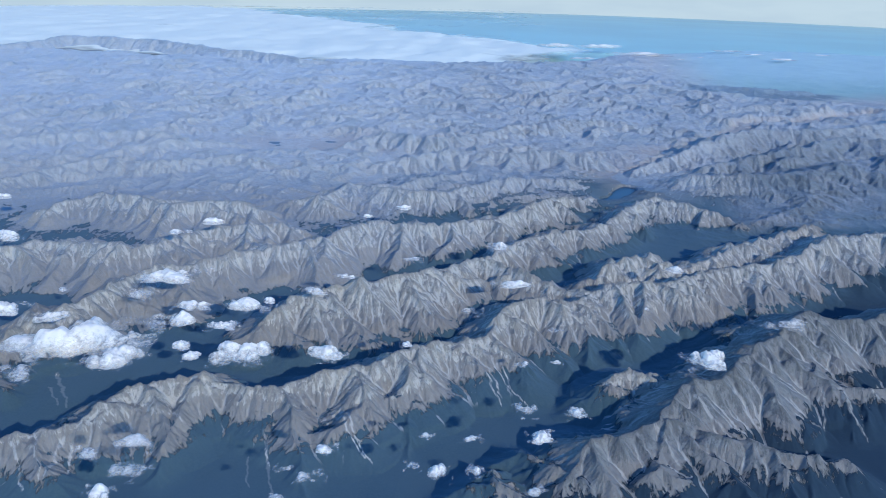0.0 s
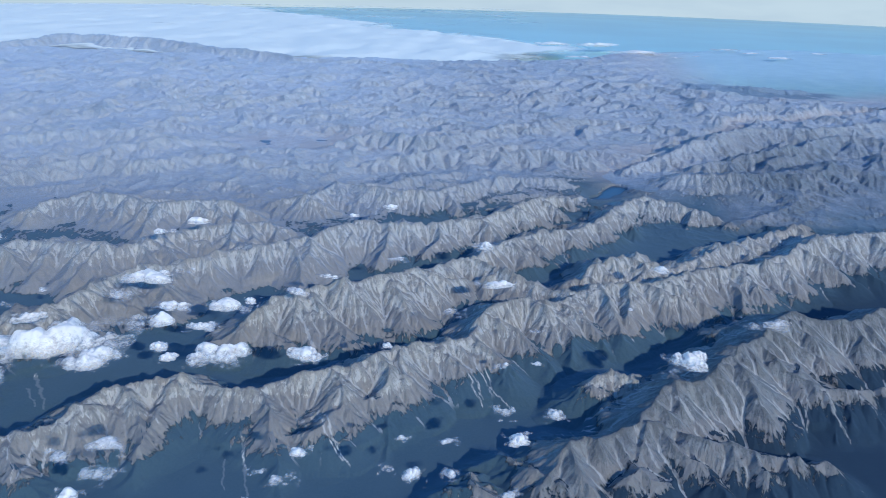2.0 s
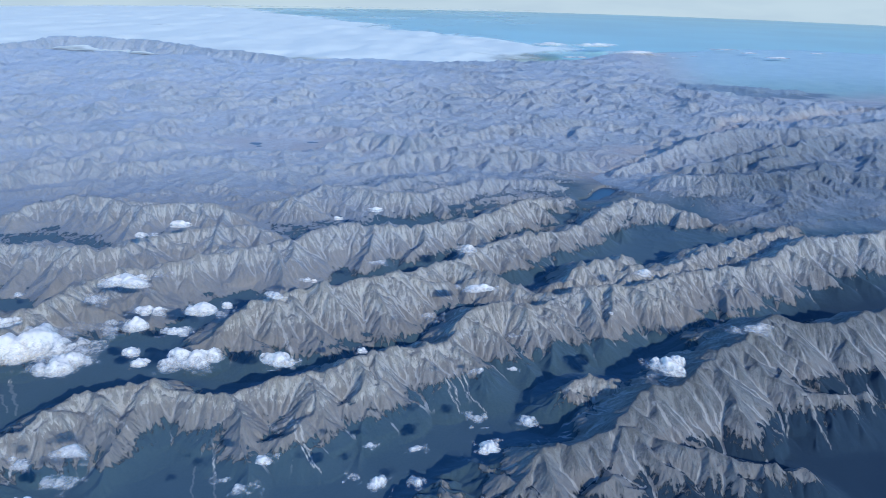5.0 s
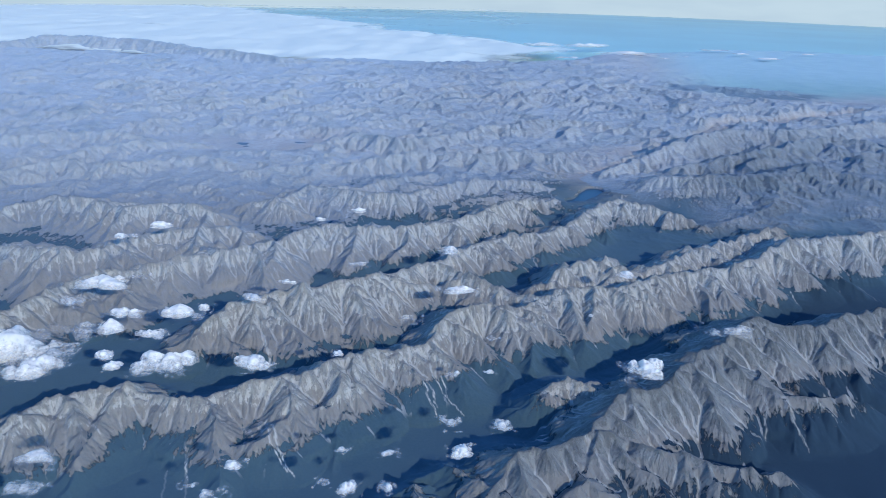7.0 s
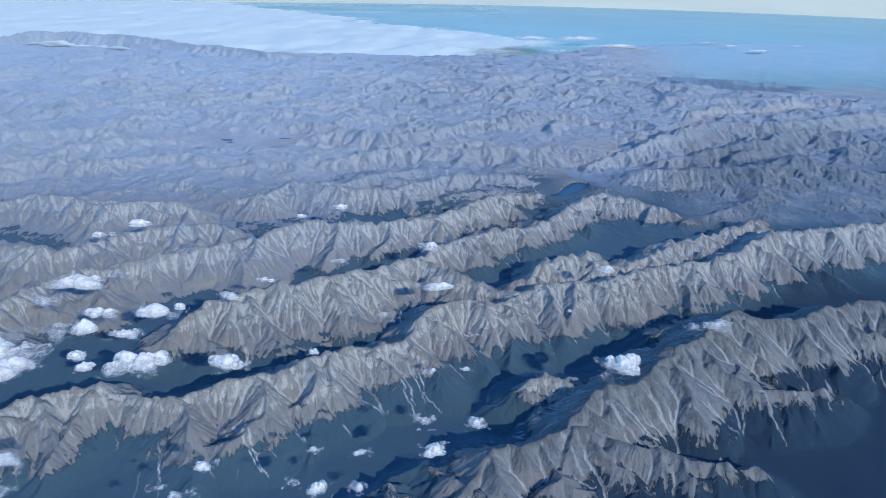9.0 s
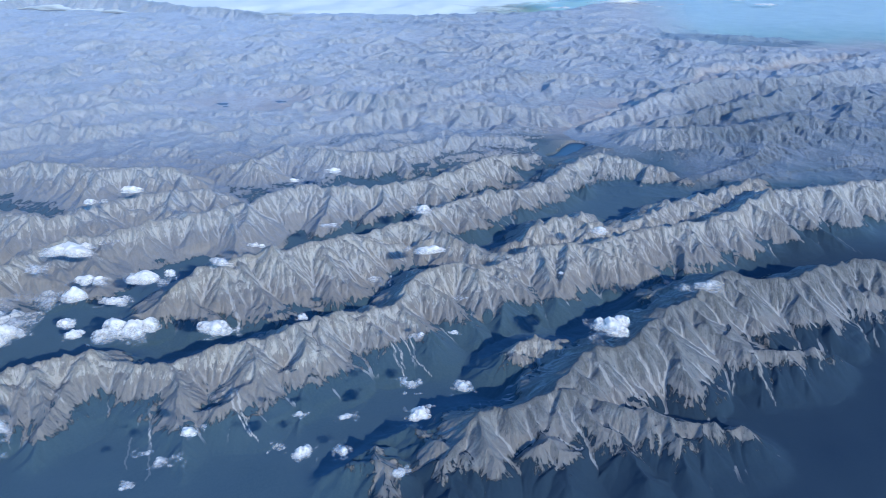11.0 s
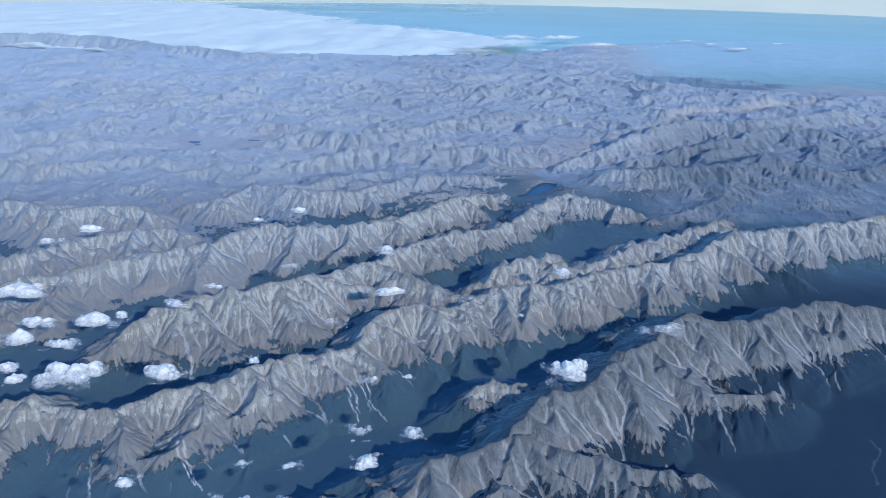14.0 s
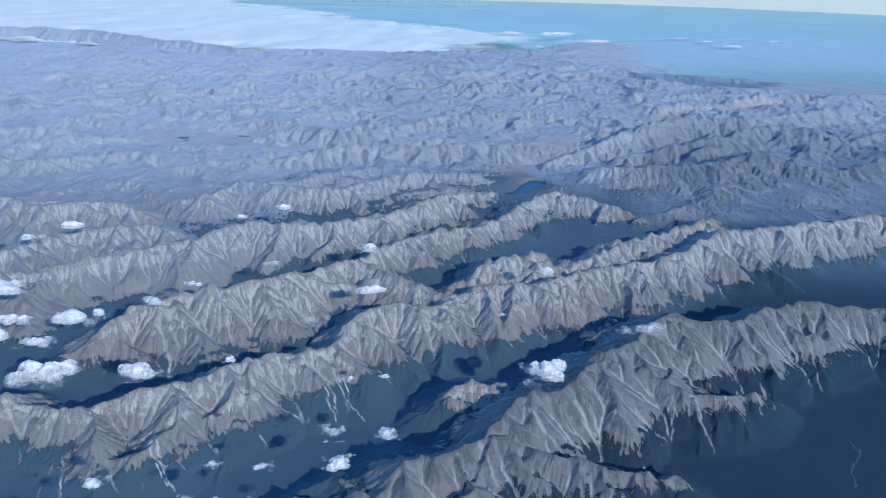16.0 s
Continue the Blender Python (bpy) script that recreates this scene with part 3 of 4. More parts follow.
ridge([(32.8, 126.6, 14.6), (29.7, 121.4, 12.6), (26.7, 115.3, 11.0), (24.9, 109.3, 9.8)], gap=4.0, lean=0.5, steep=0.8)  # shoulder
ridge([(94.5, 352.4, 12.5), (118.8, 374.7, 14.9), (147.4, 399.1, 18.4), (184, 429, 19.8), (209, 432, 19.8), (226, 434, 19.2), (261, 453, 19.4), (305, 469, 19.8)], gap=6.5, steep=0.75, lean=0.40, jag=0.4, floor=8.0)  # block a
ridge([(105.6, 327.8, 13.5), (119.0, 329.5, 16.8), (136.5, 327.4, 17.8), (165.2, 333.4, 18.4), (193.9, 348.3, 19.2), (205.8, 344.1, 17.8), (219.3, 333.9, 16.8)], gap=6.0, steep=0.46, lean=0.27, jag=0.4, floor=8.0)  # block b
ridge([(130.0, 354.4, 14.5), (156.1, 364.7, 17.8), (197.2, 391.7, 18.8), (236, 419, 19.2), (260, 409, 18.8)], gap=6.5, steep=0.75, lean=0.40, jag=0.4, floor=8.0)  # block c
ridge([(200, 338, 11.0), (216, 337, 13.5), (234, 340, 14.5), (256, 350, 15.0)], gap=6.0, steep=0.6, lean=0.35, floor=7.0)  # dark foothill
ridge([(-64.4, 290.3, 12.3), (-48.1, 291.2, 16.1), (-38.2, 307.0, 16.6), (-18.2, 298.4, 17.0), (0.9, 296.9, 16.6), (18.3, 311.1, 16.6), (36.8, 322.4, 16.4), (57.3, 322.1, 15.6), (68.0, 323.3, 12.3)], gap=7.0, steep=0.72, lean=0.36, jag=0.4, floor=8.0)  # mid a
ridge([(-54.4, 391.5, 12.3), (-32, 416, 15.6), (-6, 401, 16.2), (20, 417, 16.4), (49, 444, 16.6), (70, 451, 16.6), (102, 470, 16.2), (122, 462, 14.6)], gap=7.0, steep=0.72, lean=0.36, jag=0.4, floor=8.0)  # mid b
ridge([(-37.6, 347.1, 12.3), (-16.1, 357.8, 15.6), (6.6, 371.1, 16.6), (35.6, 370.0, 16.6), (60.0, 377.6, 16.2), (82.4, 370.2, 14.6)], gap=7.0, steep=0.72, lean=0.36, jag=0.4, floor=8.0)  # mid c
ridge([(-213.6, 298.9, 15.6), (-190.5, 308.9, 16.2), (-176.7, 325.6, 16.6), (-159.9, 340.2, 17.2), (-131.5, 335.5, 17.0), (-109.9, 352.0, 16.6), (-90.6, 351.8, 15.6), (-75.3, 344.3, 12.3)], gap=7.0, steep=0.72, lean=0.36, jag=0.4, floor=8.0)  # left a
ridge([(-251.8, 367.0, 15.6), (-224.6, 380.4, 16.6), (-201.6, 394.4, 17.0), (-176, 406, 16.6), (-143, 400, 15.2), (-119.6, 395.4, 12.3)], gap=7.0, steep=0.72, lean=0.36, jag=0.4, floor=8.0)  # left b
ridge([(-535, 771, 17.0), (-509, 813, 18.0), (-483, 883, 19.0), (-468, 927, 21.0), (-433, 942, 22.4), (-380, 930, 21.4), (-353, 923, 21.0), (-294, 877, 20.4), (-235, 828, 19.6), (-166, 791, 19.0), (-144, 765, 17.0), (-118, 768, 16.6), (-103, 760, 15.0), (-76, 774, 15.6), (-46, 764, 14.0), (-0, 743, 13.4), (39, 739, 12.6), (74, 756, 14.0), (102, 756, 13.0), (155, 764, 11.0), (209, 750, 9.0)], gap=20.0, jag=0.25, floor=6.0)  # coast range
ridge([(220, 657, 8.0), (257, 677, 11.0), (278, 666, 11.6), (314, 666, 11.0), (335, 667, 8.0)], gap=20.0, jag=0.25, floor=6.0)  # dark hill

# nameless inland ranges between the alps and the coast, all running the same way
for k in range(420):
    x, y = rng.uniform(-430, 430), rng.uniform(365, 830)
    if abs(x) > 0.62 * y + 60 or (abs(x + 65) < 60 and abs(y - 415) < 34) or (x > 190 and y > 540) or (40 < x < 140 and y < 420) or river_gap(x, y) < 26:
        continue
    high, way = rng.uniform(12.0, 17.0) - 3.5 * step(y, 600, 800), rng.normal(0.95, 0.32)
    size = rng.uniform(40, 105)
    line = [(x + size * (u - 0.5) * math.cos(way) + rng.normal(0, 4), y + size * (u - 0.5) * math.sin(way) + rng.normal(0, 4),
             high - 7.0 * abs(2 * u - 1) ** 2 + rng.normal(0, 0.5)) for u in (0, 0.17, 0.34, 0.5, 0.66, 0.83, 1)]
    ridge(line, gap=9.0, rib=0, jag=0.4, steep=0.72, floor=7.0, lean=0.42)

for field, rough, cuts, rounds, bite, least in (
        (ALPS, 3.0, ((15.0, 0.045), (7.0, 0.05), (3.4, 0.065), (1.8, 0.085), (1.0, 0.10)), 8, 0.03, 1.2),
        (MIDDLE, 2.6, ((14.0, 0.065), (7.0, 0.07), (3.6, 0.07), (1.9, 0.065)), 14, 0.03, 1.5),
        (INLAND, 4.0, ((26.0, 0.03), (13.0, 0.032), (7.0, 0.035)), 12, 0.03, 2.5)):
    field.settle(rough)
    for k, (wave, depth) in enumerate(cuts):
        field.gullies(wave, depth, 500 + 10 * k, (0.06, 0.34) if field is ALPS else (0.03, 0.22))
    field.wear(rounds, bite, 1.0, least)
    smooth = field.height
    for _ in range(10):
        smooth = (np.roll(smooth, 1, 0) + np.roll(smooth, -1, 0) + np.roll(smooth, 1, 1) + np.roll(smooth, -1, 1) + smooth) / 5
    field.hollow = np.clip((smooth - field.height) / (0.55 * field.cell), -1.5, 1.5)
    field.streak, field.apron = field.trails(5, 0, 9), field.trails(6, 5, 26)

# the one sheet: a net that is finest where the ground lies nearest, and closes all round
ORIGIN = (17.0, -40.0)
ANGLES = np.radians(np.concatenate([np.linspace(-35.5, 35.5, 1270), np.linspace(39, 321, 93)]))
reach = [0.5, 15, 40, 70, 100, 125, 140]
while reach[-1] < 4450:
    r = reach[-1]
    reach.append(r + (0.35 if r < 250 else 0.35 + (r - 250) * 0.0040 if r < 700 else 2.15 + (r - 700) * 0.004 if r < 1060 else 3.8 + (r - 1060) * 0.06))
REACH = np.array(reach)
GX = ORIGIN[0] + REACH[:, None] * np.sin(ANGLES)[None]
GY = ORIGIN[1] + REACH[:, None] * np.cos(ANGLES)[None]
LAYERS = {}
LAYERS["alt"], LAYERS["flat"] = low_land(GX, GY)
LAYERS["streak"], LAYERS["apron"], LAYERS["flow"], LAYERS["hollow"] = layered(GX, GY, 20, 4, 161), layered(GX, GY, 60, 4, 171), 0 * GX, 0 * GX
for field, margin in ((INLAND, 60), (MIDDLE, 30), (ALPS, 14)):
    weight = field.inside(GX, GY, margin)
    pick = weight > 0
    for key, values in (("alt", field.height), ("flat", field.flat), ("flow", field.flow), ("streak", field.streak), ("apron", field.apron), ("hollow", field.hollow)):
        got = field.sample(values, GX[pick], GY[pick])
        LAYERS[key][pick] += (got - LAYERS[key][pick]) * weight[pick]
mixed = LAYERS["alt"]
crag = step(mixed, 8.5, 12) * step(LAYERS["flat"], 0.6, 0.2)
mixed += crag * (0.85 * (layered(GX, GY, 2.8, 5, 111, 0.62, True) - 0.4)) * (1 - 0.5 * sunny_side(GX, GY)) * (0.35 + 0.65 * step(mixed, 10.5, 15)) * (1 - 0.5 * step(GY, 290, 340))
lake_bed, lake_gap = 0 * GX, 0 * GX + 99
for (x0, y0), (x1, y1), w in (((73.5, 314), (79, 317), 1.8), ((79, 317), (84, 324), 2.9), ((84, 324), (88.5, 331), 4.0)):
    t = np.clip(((GX - x0) * (x1 - x0) + (GY - y0) * (y1 - y0)) / ((x1 - x0) ** 2 + (y1 - y0) ** 2), 0, 1)
    away = np.hypot(GX - x0 - t * (x1 - x0), (GY - y0 - t * (y1 - y0)) * 0.8)
    lake_bed, lake_gap = np.maximum(lake_bed, 1 - 0.7 * away / w), np.minimum(lake_gap, away - w)
lake_bed = lake_bed + 0.35 * (layered(GX, GY, 8, 4, 211) - 0.5)
LAKE_LEVEL = 9.0
mixed = np.where((np.abs(GX - 87) < 26) & (np.abs(GY - 328) < 32), np.maximum(mixed, LAKE_LEVEL + 0.5), mixed)
mixed = np.where(lake_gap < 16, np.minimum(mixed, LAKE_LEVEL + 0.7 + 0.30 * np.maximum(lake_gap, 0) + 0.6 * np.maximum(lake_gap - 7, 0)), mixed)
mixed = np.where(lake_bed > 0.30, np.minimum(mixed, LAKE_LEVEL + 1.2 - 4.0 * lake_bed), mixed)
PONDS = []
for px, py, wide, deep in ((-94, 414, 2.8, 2.2), (-62, 419, 3.0, 1.6), (-91, 408, 1.5, 1.2)):
    away = np.hypot((GX - px) / wide, (GY - py) / deep) + 0.7 * (layered(GX, GY, 4, 3, 271) - 0.5)
    level = float(np.median(mixed[away < 1.2]))
    mixed = np.where(away < 1.25, np.where(away < 1.0, level - 0.4, np.minimum(mixed, level + 0.25)), mixed)
    PONDS.append((px, py, wide, deep, level))
inner = foothills(GX, GY)
wet = step(GY + 60 * inner + 70 * (layered(GX, GY, 60, 3, 121) - 0.5) - 0.10 * np.abs(GX), 345, 290)
dryness = step(GY + 60 * inner + 60 * (layered(GX, GY, 50, 3, 131) - 0.5), 280, 370)
dark = np.exp(-(((GX - 280) / 75) ** 2 + ((GY - 662) / 26) ** 2))
dark = step(dark + 0.5 * (layered(GX, GY, 40, 3, 141) - 0.5), 0.32, 0.5)
dark = np.maximum(dark, 0.22 * step(GY + 90 * (layered(GX, GY, 50, 4, 241) - 0.5), 640, 760) * step(GX, 200, 120))
scrub = step(GX - 0.4 * (GY - 270), 92, 122) * step(GY, 250, 275) * step(GY, 500, 340)
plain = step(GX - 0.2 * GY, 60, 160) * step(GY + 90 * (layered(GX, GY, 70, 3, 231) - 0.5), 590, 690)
shingle = LAYERS["flat"] * (1 - plain) * step(layered(GX, GY, 30, 3, 151, 0.5, True), 0.45, 0.7)
# mask for the nearest range, whose colours are dimmed
near_dim = sunny_side(GX, GY)
# pale scree fans and slips that run down into the forest: from, to, half widths
SCAR = np.zeros(GX.shape)
bent_x, bent_y = GX + 2.0 * (layered(GX, GY, 3.2, 4, 181, 0.6) - 0.5), GY + 2.0 * (layered(GX, GY, 3.2, 4, 191, 0.6) - 0.5)


def scar(x0, y0, x1, y1, w0, w1):
    rows, cols = np.nonzero((GX > min(x0, x1) - 3) & (GX < max(x0, x1) + 3) & (GY > min(y0, y1) - 3) & (GY < max(y0, y1) + 3))
    px, py, dx, dy = bent_x[rows, cols] - x0, bent_y[rows, cols] - y0, x1 - x0, y1 - y0
    t = np.clip((px * dx + py * dy) / (dx * dx + dy * dy), -0.1, 1.05)
    d = np.hypot(px - t * dx, py - t * dy)
    w = 0.07 + 0.42 * (w0 + (w1 - w0) * np.clip(t, 0, 1) ** 0.8)
    SCAR[rows, cols] = np.maximum(SCAR[rows, cols], step(d, 1.25 * w, 0.7 * w))


for line in ((-85.6, 125.5, -79.9, 117.1, 0.34, 0.20), (-82.3, 127.7, -77.1, 118.8, 0.27, 0.13), (-77.1, 127.1, -76.5, 119.9, 0.47, 0.40), (-75.3, 127.0, -74.1, 121.7, 0.54, 0.33), (-37.0, 134.7, -32.4, 119.0, 0.58, 0.18), (-39.1, 129.6, -37.8, 121.9, 0.26, 0.19), (-21.0, 141.2, -13.5, 129.1, 0.60, 0.13), (-22.9, 141.7, -21.2, 138.2, 1.46, 0.20), (-58.2, 138.9, -54.9, 135.8, 0.69, 0.27), (13.9, 160.6, 16.2, 154.2, 0.58, 0.21), (-94.9, 161.5, -87.8, 150.4, 0.73, 0.46), (-94.4, 156.8, -90.2, 150.3, 0.40, 0.23), (97.4, 151.1, 98.6, 141.2, 1.80, 0.20), (93.3, 152.1, 90.7, 144.3, 0.55, 0.34), (112.1, 159.4, 112.6, 149.5, 0.52, 0.14), (104.5, 151.3, 108.0, 147.6, 0.42, 0.14)):
    scar(*line)
for line in ((103.3, 167.3, 105.4, 161.7, 0.89, 0.22), (101.3, 164.9, 102.4, 162.4, 0.37, 0.22), (136.4, 177.5, 134.5, 164.6, 0.58, 0.24), (133.3, 179.8, 133.4, 174.9, 0.75, 0.25), (12.9, 159.1, 16.2, 152.4, 0.55, 0.27), (15.4, 161.4, 22.1, 152.8, 0.41, 0.13), (17.0, 162.1, 19.2, 156.6, 0.35, 0.20), (-29.7, 179.0, -26.7, 170.9, 0.86, 1.06), (69.0, 144.8, 72.7, 138.7, 1.53, 0.88), (59.0, 140.3, 64.5, 133.2, 1.23, 0.72), (76.9, 143.0, 79.3, 140.9, 0.65, 0.26), (47.1, 131.8, 49.9, 124.0, 0.76, 0.57), (-25.6, 141.1, -23.7, 137.7, 1.60, 0.26), (-21.8, 139.9, -14.5, 129.9, 0.66, 0.19), (157.6, 228.7, 158.3, 220.7, 0.62, 0.20), (129.5, 219.8, 130.8, 215.5, 0.73, 0.31)):
    scar(*line)
# the gravel bed of a river
for a, b in (((131.7, 144.0), (131.5, 141.0)), ((131.5, 141.0), (127.1, 136.3)), ((127.1, 136.3), (124.1, 129.7))):
    scar(*a, *b, 0.25, 0.25)
# shaded flank: dark forest colour carried higher up to deepen the shadow
side = GX - 1.1 * (GY - 112) - 15
shade_strip = step(side, -2, -9) * step(side, -62, -45) * step(GY, 190, 175)
# "far" sets how much haze the sheen imitates, region by region
LAYERS.update(above=-1.5 * shade_strip - 1.5 * near_dim + mixed - 1.7 * step(GY, 190, 300) * step(GX, -60, 20) + 2.7 * step(GY, 165, 200) * step(GX, 10, -40), near_dim=near_dim, scrub=scrub, scar=SCAR, alt=mixed, wet=wet, dry=dryness, dark=dark, shingle=shingle, plain=plain, far=np.clip(0.95 * dryness + 0.3 * step(GX, 20, 120) * step(GY, 190, 270) - 0.5 * scrub + 0.5 * step(GX, 60, -40) * step(GY, 180, 250) + 1.1 * plain * step(GY, 640, 850) + 0.6 * step(GX + 120 * (layered(GX, GY, 90, 3, 301) - 0.5), 160, -220) * step(GY, 280, 400), 0, 2.4))


def link(name, mesh, material, label, category, kind=""):
    mesh.materials.append(material)
    return tagged(new(name, mesh), label, category, "", kind)


def sheet(name, x, y, z, closed, material, keep=None):
    """A mesh over a grid of rows and columns."""
    rows, cols = x.shape
    mesh = bpy.data.meshes.new(name)
    co = np.stack([x, y, z], -1).astype(np.float32).reshape(-1)
    index = np.arange(rows * cols, dtype=np.int32).reshape(rows, cols)
    if closed:
        index = np.concatenate([index, index[:, :1]], 1)
    quads = np.stack([index[:-1, :-1], index[1:, :-1], index[1:, 1:], index[:-1, 1:]], -1).reshape(-1, 4)
    if keep is not None:
        quads = quads[keep.reshape(-1)[quads].any(1)]
    quads = quads.reshape(-1)
    faces = len(quads) // 4
    mesh.vertices.add(rows * cols)
    mesh.vertices.foreach_set("co", co)
    mesh.loops.add(len(quads))
    mesh.loops.foreach_set("vertex_index", quads)
    mesh.polygons.add(faces)
    mesh.polygons.foreach_set("loop_start", np.arange(0, faces * 4, 4, dtype=np.int32))
    mesh.polygons.foreach_set("use_smooth", np.ones(faces, bool))
    mesh.update(calc_edges=True)
    mesh.validate()
    return mesh


def give(mesh, **fields):
    for key, values in fields.items():
        mesh.attributes.new(key, "FLOAT", "POINT").data.foreach_set("value", np.ascontiguousarray(values, dtype=np.float32).reshape(-1))


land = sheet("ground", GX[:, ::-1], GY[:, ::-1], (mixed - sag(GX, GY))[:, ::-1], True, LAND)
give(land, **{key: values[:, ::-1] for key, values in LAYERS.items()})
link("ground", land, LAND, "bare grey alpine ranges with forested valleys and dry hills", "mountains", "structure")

ring = np.concatenate([np.arange(600, 2000, 60), np.arange(2000, 4500, 120)])
turn = np.linspace(0, 2 * math.pi, 256, endpoint=False)[::-1]
sx, sy = ring[:, None] * np.sin(turn)[None], ring[:, None] * np.cos(turn)[None]
link("water", sheet("water", sx, sy, -sag(sx, sy), True, SEA), SEA, "pale blue open sea reaching to the horizon", "sea", "structure")

lx, ly = np.meshgrid(np.linspace(70, 104, 30), np.linspace(304, 348, 30))
link("lake", sheet("lake", lx, ly, LAKE_LEVEL - sag(lx, ly), False, LAKE), LAKE, "small dark blue mountain lake in a dry valley", "lake", "structure")


for px, py, wide, deep, level in PONDS:
    lx, ly = np.meshgrid(np.linspace(px - 1.35 * wide, px + 1.35 * wide, 8), np.linspace(py - 1.35 * deep, py + 1.35 * deep, 8))
    link("lake", sheet("lake", lx, ly, level - 0.1 - sag(lx, ly), False, LAKE), LAKE, "tiny dark lake on a brown inland flat", "lake", "structure")

CLOUD_BASE = 21.0


def billow(x, y, wave, octaves, seed):
    total, amp = 0.0, 1.0
    for k in range(octaves):
        v = grain_noise(x / wave + 17.3 * k, y / wave - 9.1 * k, seed + k)
        total, amp, wave = total + amp * np.abs(2 * v - 1), amp * 0.45, wave * 0.48
    return total / 2


def cumulus(x, y, w, d, thin, base=CLOUD_BASE):
    """A fair-weather cloud, w metres wide: billows heaped over a level base, thinning to nothing at the rim."""
    deep, tall = max(d * 1.5, w * 0.5), d * (0.36 if thin else 0.62)
    nu, nv = min(int(34 + 3.4 * w), 120), min(int(26 + 3.4 * deep), 120)
    u, v = np.meshgrid(np.linspace(-0.75, 0.75, nu), np.linspace(-0.75, 0.75, nv))
    px, py = u * w + x, v * deep + y
    body = np.zeros(u.shape)
    heaps = [(0.0, 0.0, 0.42)] + [(rng.uniform(-0.38, 0.38), rng.uniform(-0.34, 0.34), rng.uniform(0.12, 0.30)) for _ in range(3 + int(w / 2.5))]
    for hu, hv, hs in heaps:
        q = np.hypot(u - hu, v - hv) / hs
        body = np.maximum(body, np.sqrt(np.clip(1 - q * q, 0, 1)) ** 1.5 * (hs / 0.42) ** 0.7)
    puff = billow(px, py, max(0.3 * w, 1.6), 2, 400)
    torn = layered(px, py, 0.34 * w, 5, 420, 0.5) - 0.5
    thick = body * (0.5 + 0.8 * puff) + torn * (1.3 if thin else 1.0) - (0.12 if thin else 0.05)
    thick -= 2.0 * step(np.maximum(np.abs(u), np.abs(v)), 0.62, 0.75)
    top = tall * np.clip(thick, 0, 2)
    z = np.stack([-0.18 * top, top])
    keep = thick > 0
    cell = keep[:-1, :-1] | keep[1:, :-1] | keep[1:, 1:] | keep[:-1, 1:]
    index = np.arange(nu * nv).reshape(nv, nu)
    over = np.stack([index[:-1, :-1], index[:-1, 1:], index[1:, 1:], index[1:, :-1]], -1)[cell]
    under = over[:, ::-1] + nu * nv
    verts = np.concatenate([np.stack([px - x, py - y, z[1]], -1).reshape(-1, 3), np.stack([px - x, py - y, z[0]], -1).reshape(-1, 3)])
    faces = np.concatenate([over, under])
    used, faces = np.unique(faces, return_inverse=True)
    verts, faces = verts[used], faces.reshape(-1, 4)
    dense = np.clip(np.concatenate([thick.reshape(-1)] * 2)[used], 0, 1.2) * (0.6 if thin else 1.05)
    dense = np.where(np.concatenate([thick.reshape(-1)] * 2)[used] <= 0, -0.5, dense)
    mesh = bpy.data.meshes.new("cloud")
    mesh.from_pydata(verts.tolist(), [], faces.tolist())
    mesh.polygons.foreach_set("use_smooth", np.ones(len(mesh.polygons), bool))
    give(mesh, dense=dense)
    mesh.materials.append(CLOUD)
    ob = new("cloud", mesh)
    ob.location = (x, y, base - sag(x, y))
    words = "thin torn white wisp of cloud drifting over a valley" if thin else "bright white cumulus cloud with a heaped top" if w > 6 else "small white cumulus puff above the ranges"
    return tagged(ob, words, "cloud", "clouds over the ranges")


# ---- clouds: x, y, width, depth of each, by bank ----
for x, y, w, d in ((-84.0, 149.0, 12.0, 7.5), (-109.0, 168.3, 8.3, 5.0), (-95.9, 164.9, 7.2, 4.2), (-79.0, 153.5, 21.0, 11.5), (-71.0, 145.4, 11.0, 6.0), (-76.9, 190.5, 14.6, 4.4), (-62.5, 172.5, 9.6, 3.4), (-50.2, 173.0, 11.9, 4.3), (-43.9, 176.1, 4.0, 3.1), (-63.2, 163.7, 7.8, 4.5), (-52.2, 161.6, 7.6, 2.9), (-59.2, 151.5, 5.3, 2.8), (-55.3, 146.3, 5.4, 2.5), (-44.1, 148.0, 11.0, 6.4), (-24.9, 148.8, 8.2, 4.5),):
    cumulus(x, y, w, d, False)
for x, y, w, d in ((-136.4, 219.9, 7.9, 5.0), (-161.3, 263.0, 5.9, 2.9), (-85.5, 228.0, 7.9, 3.0), (-76.6, 238.9, 7.7, 3.7), (-26.4, 194.1, 5.9, 2.0), (-24.6, 248.3, 4.8, 1.8), (-12.4, 258.3, 7.1, 2.5), (21.5, 189.5, 9.9, 3.5), (-6.8, 154.1, 3.0, 1.9), (62.0, 147.8, 8.3, 5.0), (20.4, 117.9, 4.9, 2.7), (-20.5, 113.2, 4.6, 2.0), (-56.1, 100.1, 4.6, 2.6),):
    cumulus(x, y, w, d, False)
for x, y, w, d in ((-94.8, 150.8, 15.1, 6.0), (-90.5, 138.2, 7.4, 4.8), (-79.5, 178.8, 7.5, 4.2), (-100.4, 181.6, 4.5, 2.4), (-67.5, 196.3, 5.2, 3.1), (-32.8, 183.1, 7.2, 3.1), (20.0, 219.5, 9.4, 5.4), (-8.4, 207.7, 7.2, 1.7), (8.2, 172.2, 6.8, 3.2), (55.7, 176.0, 2.8, 1.6), (89.2, 168.5, 13.4, 5.4), (0.8, 107.3, 4.4, 3.5), (-21.6, 105.9, 5.2, 2.5), (7.4, 108.2, 4.2, 2.7),):
    cumulus(x, y, w, d, True)
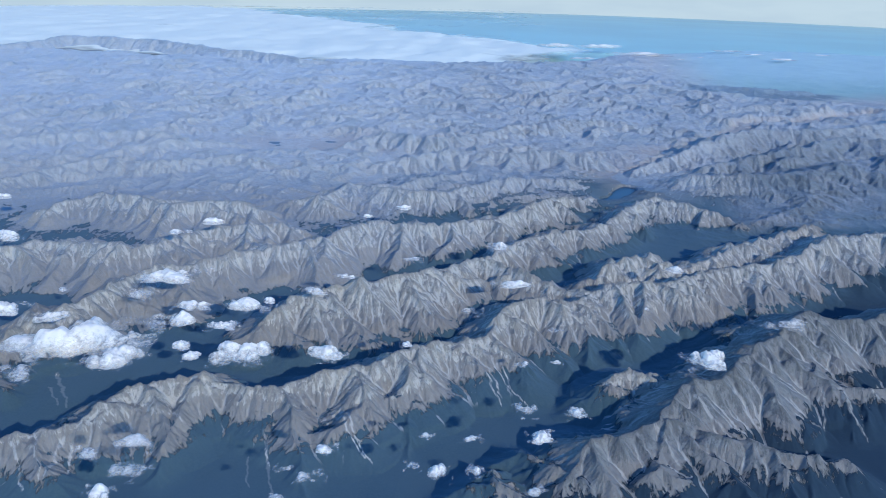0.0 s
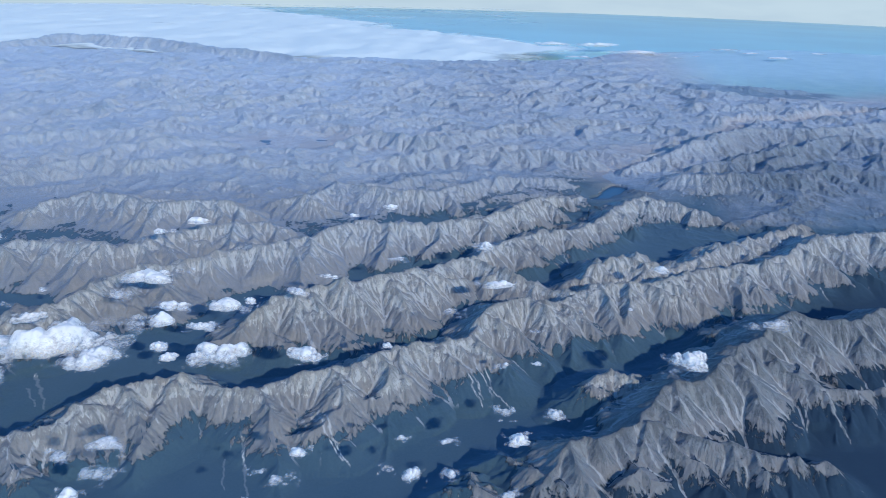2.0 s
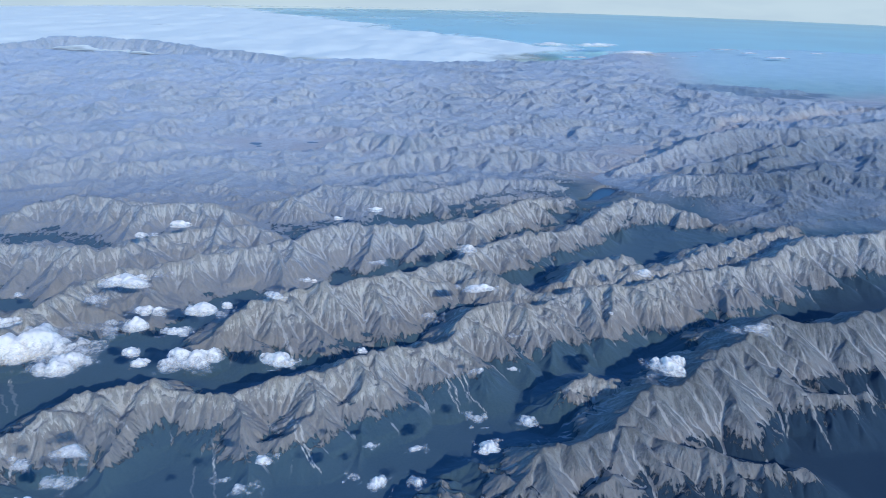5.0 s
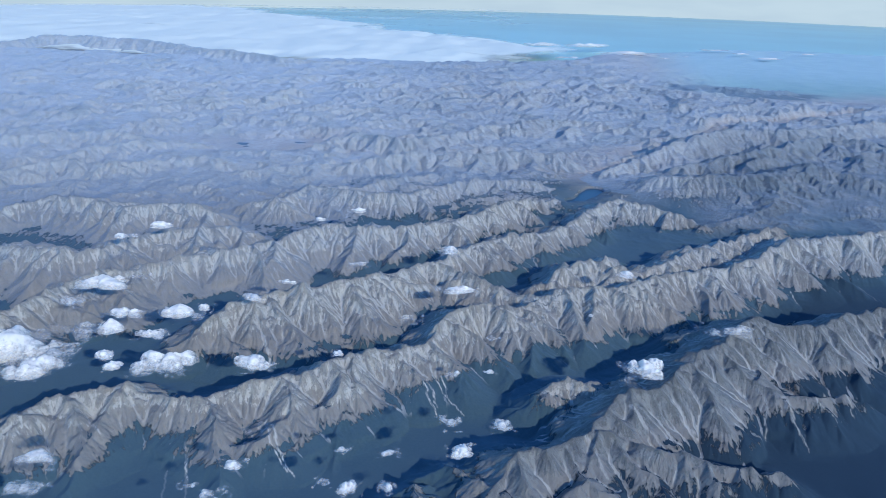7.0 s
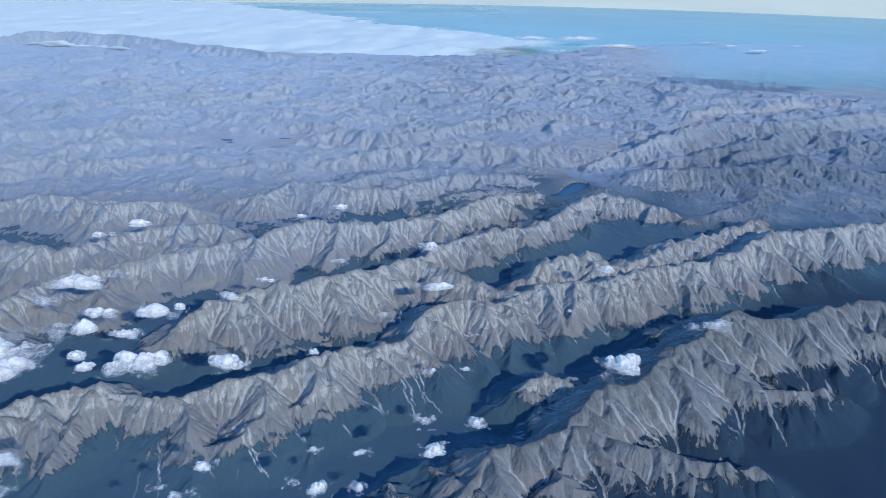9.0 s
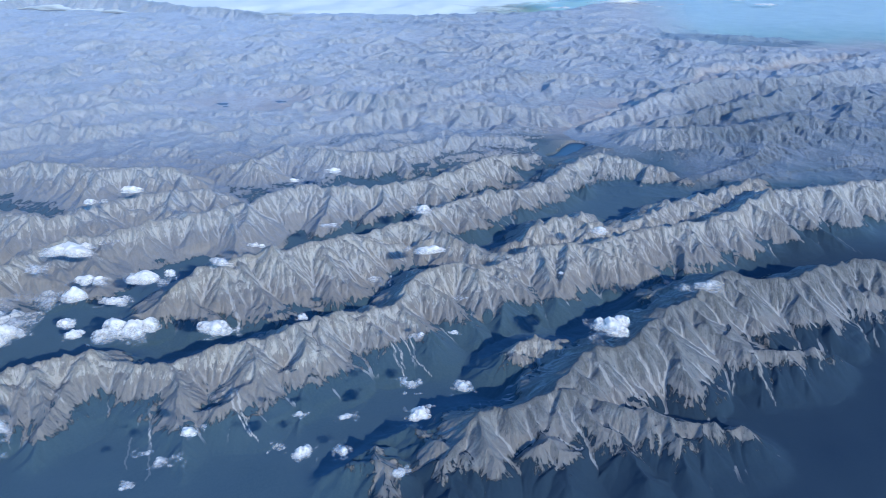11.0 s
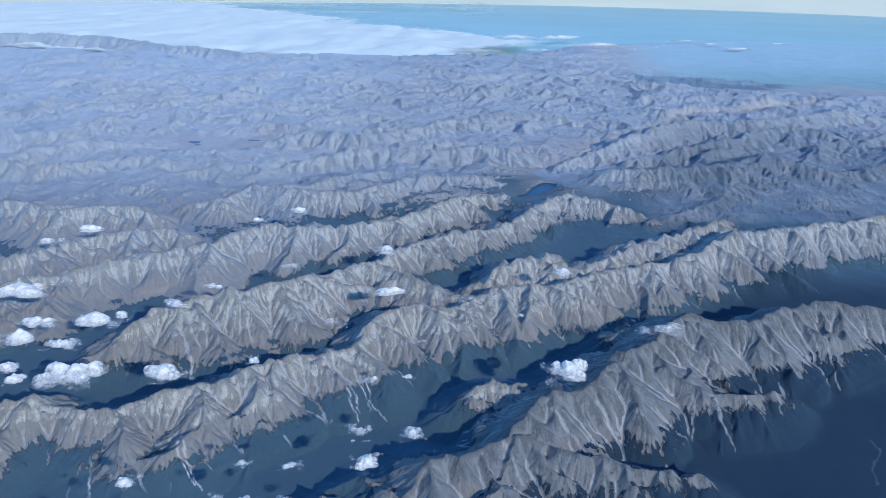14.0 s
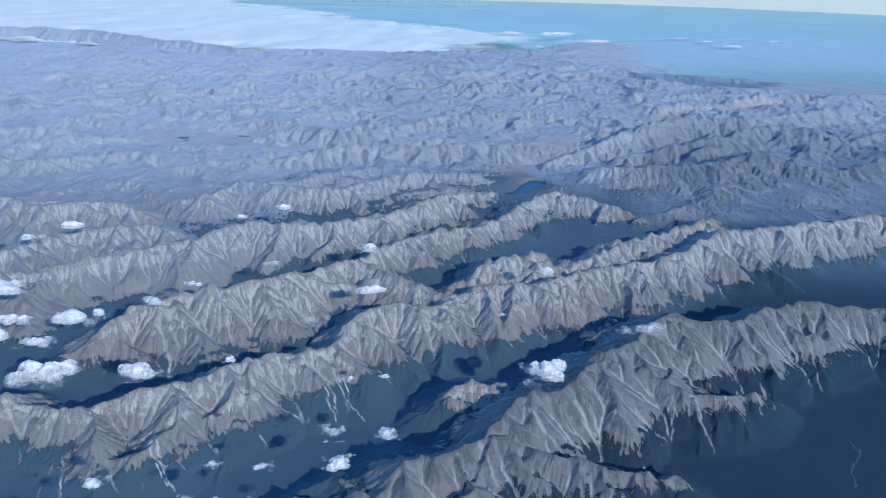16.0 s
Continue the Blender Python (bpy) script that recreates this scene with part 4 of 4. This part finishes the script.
for x, y, w, d in ((18.4, 127.0, 4.7, 3.1), (29.1, 126.2, 4.5, 2.8), (-1.4, 118.2, 2.9, 1.8), (-3.7, 109.0, 2.7, 1.9), (-55.7, 114.3, 9.8, 3.5), (-63.2, 111.2, 6.6, 3.0), (-53.7, 106.6, 8.0, 4.0), (-26.7, 107.6, 3.8, 1.5), (27.6, 146.8, 2.9, 1.3), (19.1, 145.2, 4.1, 2.1), (29.9, 162.8, 5.1, 1.4), (-26.0, 99.7, 3.1, 1.4), (17.3, 102.4, 4.3, 2.2), (6.7, 117.5, 4.7, 1.3),):
    cumulus(x, y, w, d, True)
for x, y, w, d in ((71.3, 203.3, 10.6, 4.3),):
    cumulus(x, y, w, d, True)

# small flat clouds far off, towards the coast
for x, y, w, d in ((293, 923, 11.9, 2.2), (402, 1059, 34.6, 3.8), (434, 953, 30.4, 3.3), (210, 816, 14.2, 2.2), (222, 1076, 58.9, 6.5), (162, 1078, 50.1, 5.5), (520, 1037, 19.5, 2.2), (327, 952, 10.8, 2.2), (256, 970, 69.1, 7.6), (-500, 930, 22.0, 2.4), (-340, 792, 15.0, 2.0), (-405, 847, 18.9, 2.2), (419, 1014, 20.1, 2.2), (167, 906, 28.2, 3.1)):
    cumulus(x, y, w, d, False, 9.0)

# the low cloud lying over the coast and the sea
def low_cloud():
    a = np.radians(np.linspace(-48, 34, 260))
    r = 760 * 1.0075 ** np.arange(0, 190)
    x, y = r[:, None] * np.sin(a)[None], r[:, None] * np.cos(a)[None]
    lumps = layered(x, y * 0.6, 44, 4, 301)
    far_edge = 1190 - 1.65 * (x - 20) + 260 * (layered(x * 0.3, y, 200, 4, 331) - 0.5)
    bank = step(x - 0.12 * (y - 800) + 260 * (layered(x * 0.4, y, 130, 5, 321) - 0.5), 200, 20) * step(y, coast_line(x) - 30, coast_line(x) + 70)
    streaks = layered(x * 0.35, y * 1.4, 150, 4, 311)
    dense = 0.02 - 0.5 * step(y, 1010, 1120) * step(x - 0.25 * y, -160, 40) + 1.0 * bank - 0.9 * step(y, far_edge - 60, far_edge + 160) + (0.95 - 0.1 * bank) * (streaks - 0.5) + 0.55 * np.exp(-((y - 950 - 0.1 * x) / 40) ** 2) * step(x, 420, 150) * step(x, -100, 100)
    z = 6.0 + 9.0 * lumps - sag(x, y)
    mesh = sheet("cloud_bank", x[:, ::-1], y[:, ::-1], z[:, ::-1], False, DECK, (dense > -0.28)[:, ::-1])
    give(mesh, dense=dense[:, ::-1])
    return link("cloud_bank", mesh, DECK, "wide low white cloud bank lying along the coast", "cloud bank", "stuff")


def coast_line(x):
    return 785 + 0.26 * np.maximum(-x - 120, 0)


low_cloud()


# glowing sheet added as a stand-in for pale hazy air over the sea's horizon
def horizon_haze():
    n = Nodes("haze_glow")
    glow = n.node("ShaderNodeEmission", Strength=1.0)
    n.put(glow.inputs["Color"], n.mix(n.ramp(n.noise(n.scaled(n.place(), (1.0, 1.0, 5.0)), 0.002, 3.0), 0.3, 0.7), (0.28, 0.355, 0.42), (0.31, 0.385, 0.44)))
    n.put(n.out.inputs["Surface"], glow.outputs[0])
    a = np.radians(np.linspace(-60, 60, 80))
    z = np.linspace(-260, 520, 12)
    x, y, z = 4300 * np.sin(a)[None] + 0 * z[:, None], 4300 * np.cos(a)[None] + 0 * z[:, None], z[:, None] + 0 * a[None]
    return link("backdrop", sheet("backdrop", x, y, z, False, n.mat), n.mat, "glowing backdrop painted as pale hazy sky above the sea horizon", "sky", "structure")


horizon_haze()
